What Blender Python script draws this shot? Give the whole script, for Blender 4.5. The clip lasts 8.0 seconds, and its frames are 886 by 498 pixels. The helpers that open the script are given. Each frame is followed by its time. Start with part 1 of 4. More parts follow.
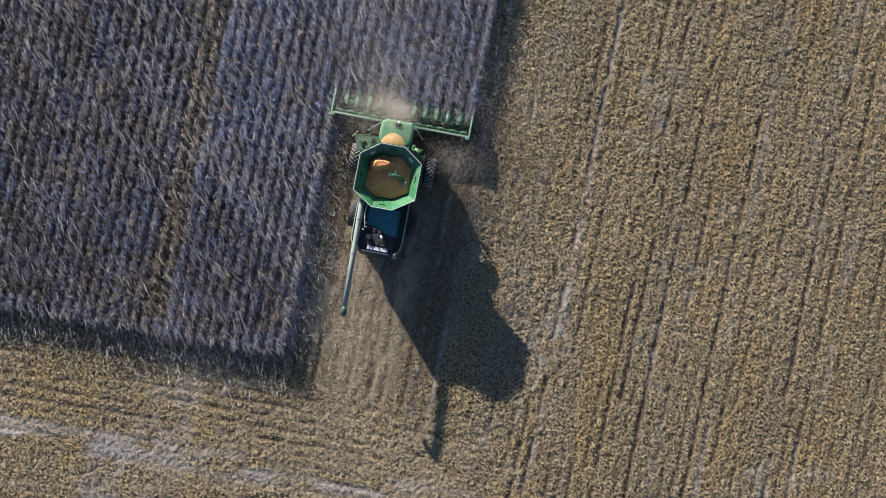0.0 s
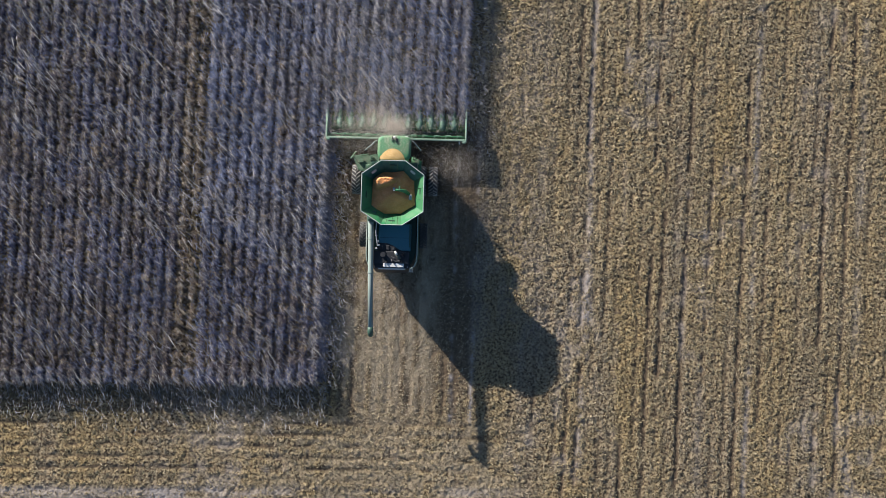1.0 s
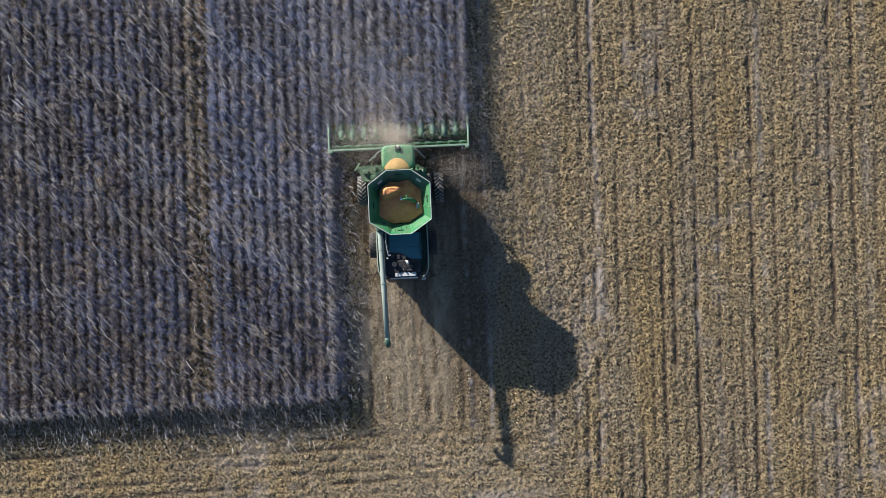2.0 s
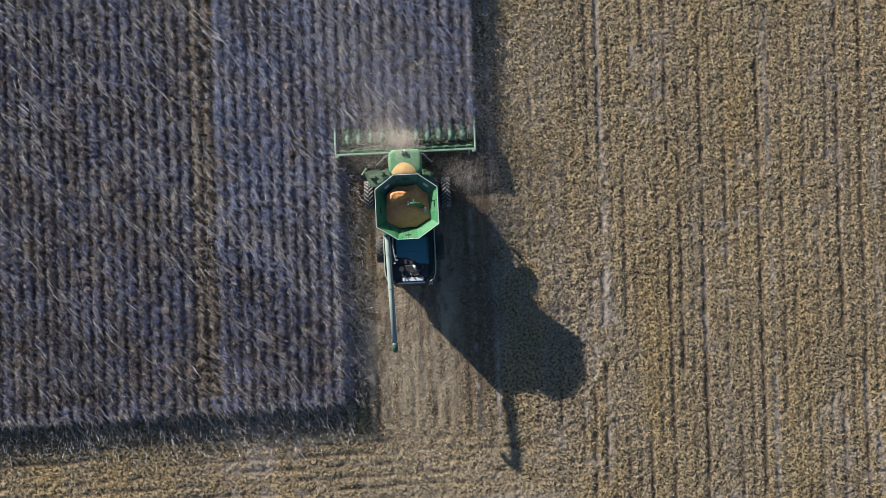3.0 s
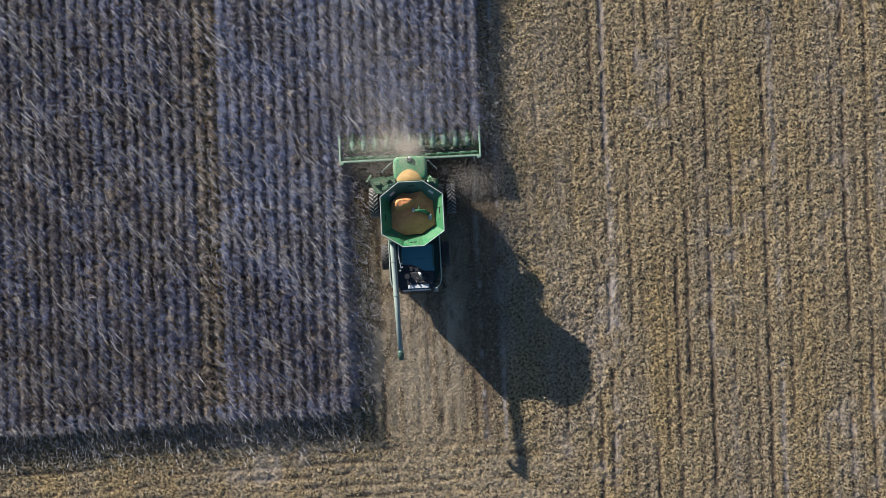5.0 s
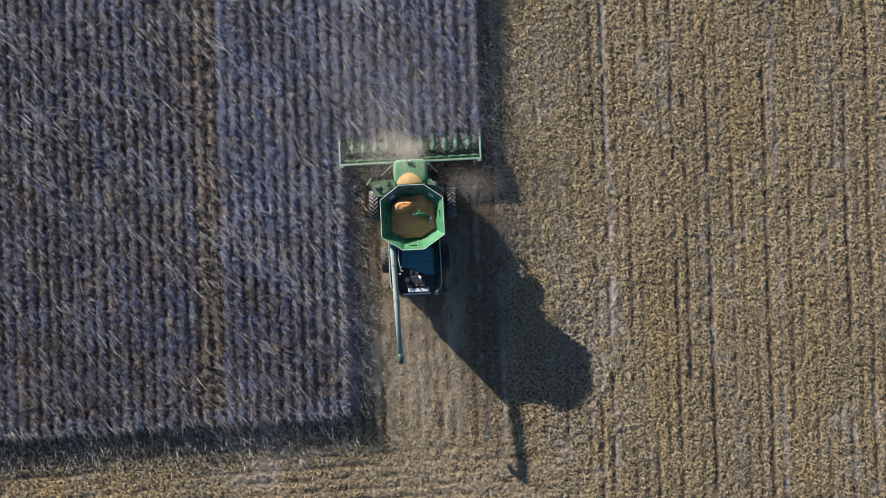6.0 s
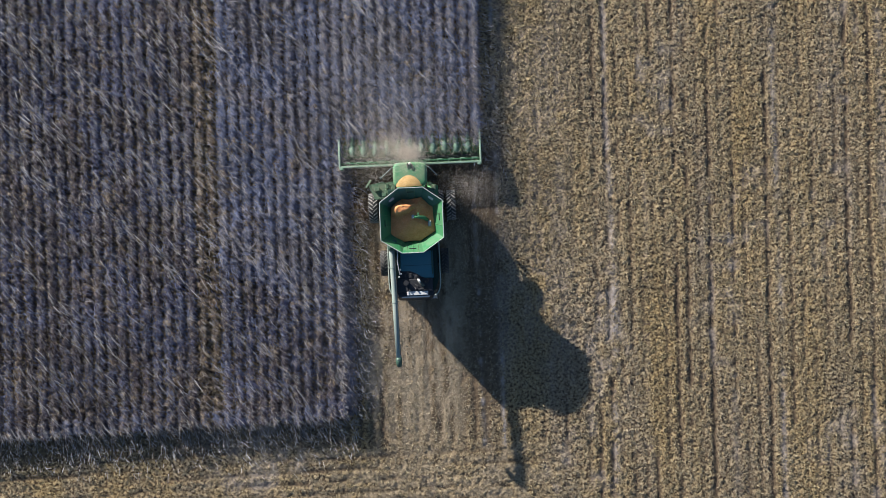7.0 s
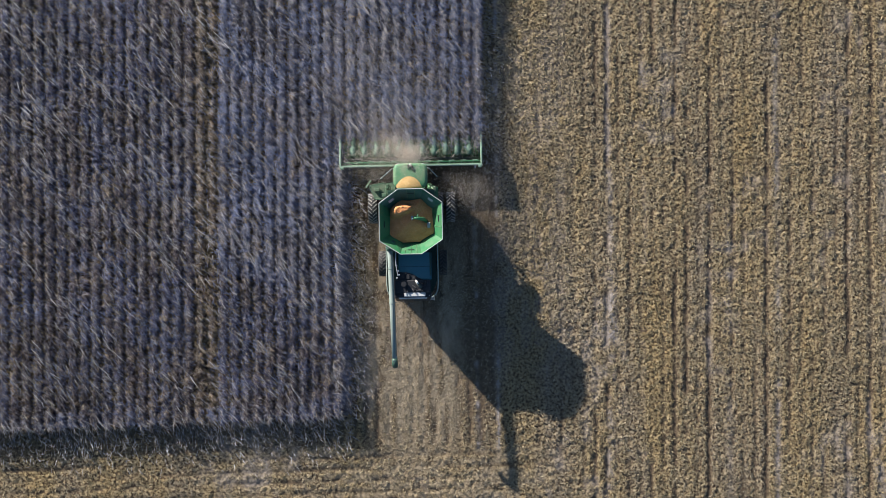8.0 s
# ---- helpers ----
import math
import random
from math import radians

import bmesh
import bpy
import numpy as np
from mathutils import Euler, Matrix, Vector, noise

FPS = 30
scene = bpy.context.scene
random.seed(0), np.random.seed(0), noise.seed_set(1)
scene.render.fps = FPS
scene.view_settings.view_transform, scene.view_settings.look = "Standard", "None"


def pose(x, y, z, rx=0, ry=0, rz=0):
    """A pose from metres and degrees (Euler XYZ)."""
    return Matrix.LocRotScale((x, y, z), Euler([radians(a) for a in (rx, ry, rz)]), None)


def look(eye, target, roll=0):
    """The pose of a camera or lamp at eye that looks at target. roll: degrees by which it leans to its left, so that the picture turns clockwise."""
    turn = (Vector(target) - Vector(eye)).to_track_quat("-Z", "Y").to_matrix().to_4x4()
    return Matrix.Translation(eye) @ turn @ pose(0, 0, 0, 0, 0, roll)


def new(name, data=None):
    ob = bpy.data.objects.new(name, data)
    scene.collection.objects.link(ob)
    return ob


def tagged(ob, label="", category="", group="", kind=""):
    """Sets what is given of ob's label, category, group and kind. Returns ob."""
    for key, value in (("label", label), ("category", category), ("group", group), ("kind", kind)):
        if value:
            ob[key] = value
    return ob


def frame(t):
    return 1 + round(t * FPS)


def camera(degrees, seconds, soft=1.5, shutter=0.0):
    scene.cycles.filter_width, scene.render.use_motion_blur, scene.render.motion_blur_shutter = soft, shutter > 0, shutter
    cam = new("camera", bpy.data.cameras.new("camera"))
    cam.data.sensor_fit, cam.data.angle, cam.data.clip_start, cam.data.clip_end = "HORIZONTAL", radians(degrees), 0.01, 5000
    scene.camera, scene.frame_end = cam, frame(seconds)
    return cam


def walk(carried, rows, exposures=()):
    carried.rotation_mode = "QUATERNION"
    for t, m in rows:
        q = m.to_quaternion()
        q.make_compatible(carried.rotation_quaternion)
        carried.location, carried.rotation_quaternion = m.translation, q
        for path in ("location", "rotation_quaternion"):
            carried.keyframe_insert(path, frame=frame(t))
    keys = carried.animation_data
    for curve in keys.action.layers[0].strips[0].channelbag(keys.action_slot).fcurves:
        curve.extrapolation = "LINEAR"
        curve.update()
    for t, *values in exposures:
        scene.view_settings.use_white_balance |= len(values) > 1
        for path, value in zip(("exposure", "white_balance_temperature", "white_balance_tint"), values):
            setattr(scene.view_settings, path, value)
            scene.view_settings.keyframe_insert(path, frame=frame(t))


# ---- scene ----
EXPOSURE, SUN, SKY = 1.6, 4.0, 0.05
cam = camera(41.3, 8.0, soft=0.5)
# seconds, x, y, z of the eye, turn about the vertical; the camera looks straight down
ROWS = [
    (0.0, 4.058, -3.960, 79.10, 11.86),
    (0.5, 3.529, -3.823, 79.13, 7.91),
    (1.0, 3.054, -3.624, 79.25, 2.80),
    (1.5, 2.672, -3.438, 79.25, -1.01),
    (3.0, 1.882, -2.944, 79.00, -1.58),
    (3.5, 1.761, -2.836, 78.95, -1.60),
    (4.0, 1.626, -2.679, 78.85, -1.85),
    (4.5, 1.560, -2.577, 78.80, -1.83),
    (6.0, 1.536, -2.258, 78.55, -1.71),
    (6.5, 1.571, -2.146, 78.35, -1.55),
    (7.0, 1.593, -2.054, 78.25, -1.35),
    (7.5, 1.648, -1.946, 78.20, -0.76),
    (8.0, 1.687, -1.928, 78.20, 0.06),
]
walk(cam, [(t, pose(x, y, z, 0, 0, turn)) for t, x, y, z, turn in ROWS], exposures=[(0.0, EXPOSURE), (8.0, EXPOSURE)])

# ---- sky and sun ----
SUN_EL = radians(16.8)
SUN_AZ = Vector((-0.672, 0.741, 0)).normalized()  # towards the sun, seen from above
world = bpy.data.worlds.new("sky")
scene.world = world
world.use_nodes = True
wn = world.node_tree
sky = wn.nodes.new("ShaderNodeTexSky")
sky.sky_type = "NISHITA"
sky.sun_disc = False
sky.ozone_density = 4.0
sky.sun_elevation = SUN_EL
sky.sun_rotation = math.atan2(SUN_AZ.x, SUN_AZ.y)
wn.links.new(sky.outputs["Color"], wn.nodes["Background"].inputs["Color"])
wn.nodes["Background"].inputs["Strength"].default_value = SKY
lamp = bpy.data.lights.new("sun", "SUN")
lamp.energy = SUN
lamp.angle = radians(0.55)
lamp.color = (1.0, 0.94, 0.87)
sun = new("sun", lamp)
sun.matrix_world = look(SUN_AZ * 60 + Vector((0, 0, 60 * math.tan(SUN_EL))), (0, 0, 0))


# ---- materials ----
def nodes_of(name):
    m = bpy.data.materials.new(name)
    m.use_nodes = True
    return m, m.node_tree, m.node_tree.nodes["Principled BSDF"]


def ramp(nt, stops, fac, constant=False):
    r = nt.nodes.new("ShaderNodeValToRGB")
    el = r.color_ramp.elements
    while len(el) < len(stops):
        el.new(0.5)
    for e, (p, c) in zip(el, stops):
        e.position, e.color = p, (*c, 1)
    if constant:
        r.color_ramp.interpolation = "CONSTANT"
    nt.links.new(fac, r.inputs["Fac"])
    return r.outputs["Color"]


def noise_tex(nt, scale, detail=4, rough=0.55, vec=None):
    n = nt.nodes.new("ShaderNodeTexNoise")
    n.inputs["Scale"].default_value = scale
    n.inputs["Detail"].default_value = detail
    n.inputs["Roughness"].default_value = rough
    if vec is None:
        tc = nt.nodes.new("ShaderNodeTexCoord")
        vec = tc.outputs["Object"]
    nt.links.new(vec, n.inputs["Vector"])
    return n.outputs["Fac"]


def mixc(nt, fac, a, b, mode="MIX"):
    mx = nt.nodes.new("ShaderNodeMix")
    mx.data_type = "RGBA"
    mx.blend_type = mode
    for sock, v in ((mx.inputs["Factor"], fac), (mx.inputs["A"], a), (mx.inputs["B"], b)):
        if isinstance(v, (int, float)):
            sock.default_value = v
        elif isinstance(v, tuple):
            sock.default_value = (*v, 1)
        else:
            nt.links.new(v, sock)
    return mx.outputs["Result"]


def bump(nt, bsdf, height, strength, distance):
    b = nt.nodes.new("ShaderNodeBump")
    b.inputs["Strength"].default_value = strength
    b.inputs["Distance"].default_value = distance
    nt.links.new(height, b.inputs["Height"])
    nt.links.new(b.outputs["Normal"], bsdf.inputs["Normal"])


def painted(name, base, rough=0.4, metal=0.0, dust=0.35, dust_colour=(0.30, 0.25, 0.18), coat=0.0):
    """Paint or metal with field dust lying on it in blotches and fine scuffs."""
    m, nt, p = nodes_of(name)
    big = ramp(nt, [(0.35, (0, 0, 0)), (0.75, (1, 1, 1))], noise_tex(nt, 1.7, 5, 0.65))
    fine = ramp(nt, [(0.4, (0, 0, 0)), (0.8, (1, 1, 1))], noise_tex(nt, 14, 3, 0.6))
    amount = mixc(nt, 0.35, big, fine)
    sc = nt.nodes.new("ShaderNodeMath")
    sc.operation = "MULTIPLY"
    sc.inputs[1].default_value = dust
    nt.links.new(amount, sc.inputs[0])
    nt.links.new(mixc(nt, sc.outputs[0], base, dust_colour), p.inputs["Base Color"])
    rr = nt.nodes.new("ShaderNodeMapRange")
    rr.inputs["To Min"].default_value = rough
    rr.inputs["To Max"].default_value = min(1, rough + 0.35)
    nt.links.new(amount, rr.inputs["Value"])
    nt.links.new(rr.outputs["Result"], p.inputs["Roughness"])
    p.inputs["Metallic"].default_value = metal
    p.inputs["Coat Weight"].default_value = coat
    bump(nt, p, noise_tex(nt, 9, 3), 0.06, 0.02)
    return m


GREEN = painted("green paint", (0.015, 0.145, 0.056), 0.38, dust=0.28)
# Greyer copy of GREEN for the front panels: shade and plume haze painted in.
TANK_FRONT = painted("dusty shade-tinted green paint", (0.016, 0.12, 0.066), 0.5, dust=0.6, dust_colour=(0.20, 0.23, 0.23))
PLATFORM = painted("trodden green paint", (0.03, 0.10, 0.055), 0.6, dust=0.6)
GREEN_DULL = painted("dusty green paint", (0.028, 0.15, 0.06), 0.5, dust=0.5)
# Darker copy of the green, with shade of body and shields in the colour.
SHIELD = painted("shade-darkened green", (0.012, 0.06, 0.04), 0.45, dust=0.15)
SNOUT = painted("scuffed pale green poly", (0.04, 0.14, 0.08), 0.55, dust=0.6, dust_colour=(0.36, 0.38, 0.33))
DECK = painted("dark engine deck", (0.026, 0.145, 0.180), 0.42, dust=0.2, dust_colour=(0.18, 0.19, 0.18))
AUGER = painted("weathered auger paint", (0.19, 0.25, 0.222), 0.68, dust=0.6, dust_colour=(0.36, 0.35, 0.32))
RIM_TRIM = painted("grey rubber edging", (0.30, 0.335, 0.325), 0.6, dust=0.45, dust_colour=(0.22, 0.24, 0.22))
BLACK = painted("black steel", (0.010, 0.011, 0.014), 0.5, dust=0.06, dust_colour=(0.12, 0.12, 0.12))
RUBBER = painted("tyre rubber", (0.018, 0.018, 0.019), 0.85, dust=0.3, dust_colour=(0.2, 0.18, 0.16))
# Front lugs: dust, plus extra paleness that stands in for light on them.
LUG = painted("dusty light-lifted tyre lugs", (0.16, 0.15, 0.14), 0.9, dust=0.9, dust_colour=(0.40, 0.375, 0.35))
# Rear lugs: a darker copy, with the machine's shade in the colour.
REAR_LUG = painted("shade-dark tyre lugs", (0.06, 0.057, 0.054), 0.9, dust=0.6, dust_colour=(0.24, 0.225, 0.21))
YELLOW = painted("yellow paint", (0.55, 0.36, 0.02), 0.4, dust=0.3)
SILVER = painted("pale galvanised metal", (0.55, 0.56, 0.56), 0.38, metal=0.5, dust=0.25)
WHITE = painted("white paint", (0.56, 0.56, 0.54), 0.5, dust=0.45)
ROOF = painted("dusty roof paint", (0.03, 0.18, 0.075), 0.6, dust=0.75)
DARK_STEEL = painted("dirty dark steel", (0.05, 0.06, 0.05), 0.7, dust=0.4, dust_colour=(0.12, 0.12, 0.10))
HEAD = painted("dusty pale green paint", (0.14, 0.25, 0.175), 0.6, dust=0.6, dust_colour=(0.33, 0.35, 0.30))


def glass_material():
    m, nt, p = nodes_of("tinted glass")
    p.inputs["Base Color"].default_value = (0.75, 0.82, 0.8, 1)
    p.inputs["Transmission Weight"].default_value = 1.0
    p.inputs["Roughness"].default_value = 0.03
    p.inputs["IOR"].default_value = 1.45
    return m


CLEAR = glass_material()


def grain_material(name, low, mid, high):
    m, nt, p = nodes_of(name)
    tc = nt.nodes.new("ShaderNodeTexCoord")
    v = nt.nodes.new("ShaderNodeTexVoronoi")
    v.inputs["Scale"].default_value = 70
    nt.links.new(tc.outputs["Object"], v.inputs["Vector"])
    sep = nt.nodes.new("ShaderNodeSeparateColor")
    nt.links.new(v.outputs["Color"], sep.inputs["Color"])
    kern = ramp(nt, [(0.0, low), (0.5, mid), (1.0, high)], sep.outputs["Red"])
    broad = ramp(nt, [(0.3, (0.72, 0.7, 0.66)), (0.7, (1, 1, 1))], noise_tex(nt, 2.2))
    nt.links.new(mixc(nt, 1.0, kern, broad, "MULTIPLY"), p.inputs["Base Color"])
    p.inputs["Roughness"].default_value = 0.75
    p.inputs["Specular IOR Level"].default_value = 0.25
    bump(nt, p, v.outputs["Distance"], 0.5, 0.006)
    return m


GRAIN = grain_material("corn kernels", (0.64, 0.225, 0.075), (0.77, 0.32, 0.115), (0.83, 0.45, 0.22))
GRAIN_DUSTY = grain_material("dusty corn kernels", (0.40, 0.245, 0.09), (0.50, 0.325, 0.13), (0.58, 0.41, 0.21))


def lanes(nt):
    """Tints of the straw in long lanes up the field: yellower, neutral, greyer."""
    tc = nt.nodes.new("ShaderNodeTexCoord")
    mp = nt.nodes.new("ShaderNodeMapping")
    mp.inputs["Scale"].default_value = (0.30, 0.045, 0.3)
    nt.links.new(tc.outputs["Object"], mp.inputs["Vector"])
    return ramp(nt, [(0.36, (1.06, 1.01, 0.88)), (0.5, (1.0, 1.0, 1.0)), (0.64, (0.93, 0.95, 1.06))], noise_tex(nt, 1.0, 3, 0.6, mp.outputs["Vector"]))


def island_material(name, stops, rough=0.7, translucent=0.0, blotch=0.25, brown=0.0, zones=False):
    """Loose dry plant pieces, each with a tone of its own."""
    m, nt, p = nodes_of(name)
    g = nt.nodes.new("ShaderNodeNewGeometry")
    tone = ramp(nt, stops, g.outputs["Random Per Island"])
    patch = ramp(nt, [(0.3, (1 - blotch,) * 3), (0.7, (1.0, 1.0, 1.0))], noise_tex(nt, 0.22, 4))
    spot = ramp(nt, [(0.3, (0.7, 0.7, 0.7)), (0.6, (1.0, 1.0, 1.0))], noise_tex(nt, 18, 2))
    col = mixc(nt, 1.0, mixc(nt, 1.0, tone, patch, "MULTIPLY"), spot, "MULTIPLY")
    if zones:
        col = mixc(nt, 1.0, col, lanes(nt), "MULTIPLY")
    if brown:  # patches of the crop that have weathered brown instead of grey
        where = ramp(nt, [(0.46, (0, 0, 0)), (0.55, (brown,) * 3)], noise_tex(nt, 0.55, 4, 0.6))
        col = mixc(nt, where, col, mixc(nt, 1.0, col, (1.06, 0.83, 0.58), "MULTIPLY"))
    nt.links.new(col, p.inputs["Base Color"])
    p.inputs["Roughness"].default_value = rough
    p.inputs["Specular IOR Level"].default_value = 0.35
    if translucent:
        tr = nt.nodes.new("ShaderNodeBsdfTranslucent")
        nt.links.new(col, tr.inputs["Color"])
        ms = nt.nodes.new("ShaderNodeMixShader")
        ms.inputs[0].default_value = translucent
        nt.links.new(p.outputs[0], ms.inputs[1])
        nt.links.new(tr.outputs[0], ms.inputs[2])
        nt.links.new(ms.outputs[0], nt.nodes["Material Output"].inputs["Surface"])
    return m


# Blue in the next three tone sets stands in for sky light on leaves.
CORN = island_material("sky-tinted corn leaves", [(0.0, (0.102, 0.110, 0.159)), (0.4, (0.173, 0.202, 0.331)), (0.8, (0.263, 0.310, 0.504)), (0.95, (0.355, 0.403, 0.564)), (1.0, (0.482, 0.530, 0.613))], 0.55, 0.4, 0.4, 0.6)
CORN_LOW = island_material("lower corn leaves", [(0.0, (0.135, 0.147, 0.203)), (0.4, (0.191, 0.214, 0.328)), (0.85, (0.249, 0.282, 0.425)), (1.0, (0.351, 0.379, 0.493))], 0.6, 0.3, 0.4, 0.75)
CORN_DARK = island_material("darker corn leaves", [(0.0, (0.060, 0.054, 0.076)), (0.4, (0.091, 0.095, 0.169)), (0.8, (0.147, 0.159, 0.293)), (0.95, (0.239, 0.248, 0.361)), (1.0, (0.377, 0.387, 0.471))], 0.55, 0.4, 0.45, 1.0)
CORN_BROWN = island_material("brown corn leaves", [(0.0, (0.050, 0.040, 0.044)), (0.4, (0.086, 0.075, 0.094)), (0.8, (0.138, 0.127, 0.165)), (0.95, (0.220, 0.204, 0.220)), (1.0, (0.352, 0.330, 0.330))], 0.6, 0.4, 0.4, 0.6)
CORN_TAN = island_material("tan corn leaves", [(0.0, (0.09, 0.06, 0.045)), (0.5, (0.18, 0.128, 0.09)), (0.9, (0.30, 0.235, 0.17)), (1.0, (0.48, 0.42, 0.34))], 0.6, 0.12)
TASSEL = island_material("dry tassels", [(0.0, (0.12, 0.09, 0.065)), (0.6, (0.32, 0.27, 0.21)), (1.0, (0.56, 0.51, 0.42))], 0.6, 0.1)
CHAFF = island_material("corn stover", [(0.0, (0.125, 0.092, 0.053)), (0.3, (0.20, 0.153, 0.089)), (0.65, (0.285, 0.228, 0.136)), (1.0, (0.35, 0.288, 0.187))], 0.8, 0.0, 0.2, zones=True)
FRESH = island_material("fresh chaff", [(0.0, (0.22, 0.17, 0.11)), (0.6, (0.38, 0.31, 0.21)), (1.0, (0.48, 0.41, 0.305))], 0.8, 0.0, 0.15)
DEBRIS = island_material("torn corn leaves", [(0.0, (0.05, 0.07, 0.035)), (0.5, (0.13, 0.16, 0.09)), (0.85, (0.30, 0.31, 0.22)), (1.0, (0.5, 0.5, 0.42))], 0.6, 0.1)
PALE = island_material("bleached corn leaves", [(0.0, (0.20, 0.185, 0.18)), (0.5, (0.31, 0.30, 0.31)), (1.0, (0.47, 0.455, 0.46))], 0.55, 0.1, 0.15)
STALK = island_material("cut corn stalks", [(0.0, (0.22, 0.16, 0.07)), (0.6, (0.40, 0.31, 0.15)), (1.0, (0.52, 0.45, 0.30))], 0.65, 0.0, 0.2)
VEIL = island_material("fine grey dust", [(0.0, (0.50, 0.50, 0.55)), (1.0, (0.62, 0.62, 0.68))], 0.95, 0.4, 0.03)
DUST = island_material("airborne field dust", [(0.0, (0.62, 0.54, 0.47)), (1.0, (0.78, 0.70, 0.63))], 0.95, 0.5, 0.03)


def soil_material():
    m, nt, p = nodes_of("field soil")
    at = nt.nodes.new("ShaderNodeAttribute")
    at.attribute_name = "bare"
    dark = ramp(nt, [(0.25, (0.056, 0.040, 0.027)), (0.55, (0.100, 0.073, 0.048)), (0.8, (0.175, 0.130, 0.083))], noise_tex(nt, 3.1, 6, 0.7))
    pale = ramp(nt, [(0.3, (0.175, 0.152, 0.138)), (0.7, (0.36, 0.33, 0.318))], noise_tex(nt, 4.7, 6, 0.7))
    broad = ramp(nt, [(0.3, (0.8, 0.8, 0.8)), (0.7, (1.1, 1.08, 1.05))], noise_tex(nt, 0.12, 3))
    li = nt.nodes.new("ShaderNodeAttribute")
    li.attribute_name = "litter"
    mat_fine = ramp(nt, [(0.37, (0.065, 0.045, 0.028)), (0.45, (0.145, 0.106, 0.062)), (0.54, (0.27, 0.210, 0.122)), (0.66, (0.335, 0.267, 0.16))], noise_tex(nt, 5.5, 2, 0.5))
    ch = nt.nodes.new("ShaderNodeAttribute")
    ch.attribute_name = "chaff"
    fine_chaff = ramp(nt, [(0.3, (0.21, 0.165, 0.115)), (0.7, (0.37, 0.305, 0.215))], noise_tex(nt, 7, 4, 0.7))
    mat_fine = mixc(nt, 1.0, mat_fine, lanes(nt), "MULTIPLY")
    col = mixc(nt, ch.outputs["Fac"], mixc(nt, li.outputs["Fac"], dark, mat_fine), fine_chaff)
    col = mixc(nt, at.outputs["Fac"], col, pale)
    nt.links.new(mixc(nt, 1.0, col, broad, "MULTIPLY"), p.inputs["Base Color"])
    p.inputs["Roughness"].default_value = 0.95
    p.inputs["Specular IOR Level"].default_value = 0.2
    bump(nt, p, noise_tex(nt, 7, 3, 0.6), 0.8, 0.08)
    return m


SOIL = soil_material()


# ---- mesh helpers ----
def smooth_step(a, b, v):
    s = np.clip((v - a) / (b - a), 0, 1)
    return s * s * (3 - 2 * s)


GRID = np.random.RandomState(5).rand(256, 256)


def vnoise(x, y):
    """Smooth value noise from 0 to 1, one bump a metre."""
    x, y = np.asarray(x, float), np.asarray(y, float)
    xi, yi = np.floor(x).astype(int), np.floor(y).astype(int)
    u, v = x - xi, y - yi
    u, v = u * u * (3 - 2 * u), v * v * (3 - 2 * v)
    a, b = GRID[xi % 256, yi % 256], GRID[(xi + 1) % 256, yi % 256]
    c, d = GRID[xi % 256, (yi + 1) % 256], GRID[(xi + 1) % 256, (yi + 1) % 256]
    return (a * (1 - u) + b * u) * (1 - v) + (c * (1 - u) + d * u) * v


def raw_mesh(name, verts, faces, material, smooth=False):
    """A mesh from an array of corners (n, 3) and one of faces (m, 3 or 4)."""
    me = bpy.data.meshes.new(name)
    n, (m, k) = len(verts), faces.shape
    me.vertices.add(n)
    me.vertices.foreach_set("co", np.ascontiguousarray(verts, np.float32).ravel())
    me.loops.add(m * k)
    me.loops.foreach_set("vertex_index", np.ascontiguousarray(faces, np.int32).ravel())
    me.polygons.add(m)
    me.polygons.foreach_set("loop_start", np.arange(0, m * k, k, dtype=np.int32))
    me.polygons.foreach_set("use_smooth", np.full(m, smooth))
    me.update(calc_edges=True)
    me.materials.append(material)
    return me


def part(name, bm, material, parent, label="", smooth=False):
    me = bpy.data.meshes.new(name)
    bmesh.ops.recalc_face_normals(bm, faces=bm.faces)
    for f in bm.faces:
        f.smooth = smooth
    bm.to_mesh(me)
    bm.free()
    me.materials.append(material)
    ob = new(name, me)
    ob.parent = parent
    if label:
        tagged(ob, label)
    return ob


def add_box(bm, c, s, bevel=0.0, turn=None):
    """A box round the centre c with the sizes s, its edges rounded by bevel."""
    r = bmesh.ops.create_cube(bm, size=1)
    vs = r["verts"]
    m = Matrix.Translation(c) @ (turn.to_4x4() if turn else Matrix()) @ Matrix.Diagonal((*s, 1))
    bmesh.ops.transform(bm, matrix=m, verts=vs)
    if bevel:
        edges = list({e for v in vs for e in v.link_edges})
        bmesh.ops.bevel(bm, geom=edges, offset=bevel, segments=2, affect="EDGES", profile=0.5)


def add_tube(bm, points, radius, sides=10, caps=True):
    """A round bar through the points; radius is one number or one a point."""
    pts = [Vector(p) for p in points]
    rad = [radius] * len(pts) if isinstance(radius, (int, float)) else radius
    rings = []
    for i, p in enumerate(pts):
        d = (pts[min(i + 1, len(pts) - 1)] - pts[max(i - 1, 0)]).normalized()
        side = d.cross(Vector((0, 0, 1)))
        if side.length < 1e-3:
            side = Vector((1, 0, 0))
        side.normalize()
        up = side.cross(d)
        rings.append([bm.verts.new(p + rad[i] * (math.cos(a) * side + math.sin(a) * up)) for a in (2 * math.pi * k / sides for k in range(sides))])
    for a, b in zip(rings, rings[1:]):
        for k in range(sides):
            bm.faces.new((a[k], a[(k + 1) % sides], b[(k + 1) % sides], b[k]))
    if caps:
        bm.faces.new(rings[0][::-1])
        bm.faces.new(rings[-1])


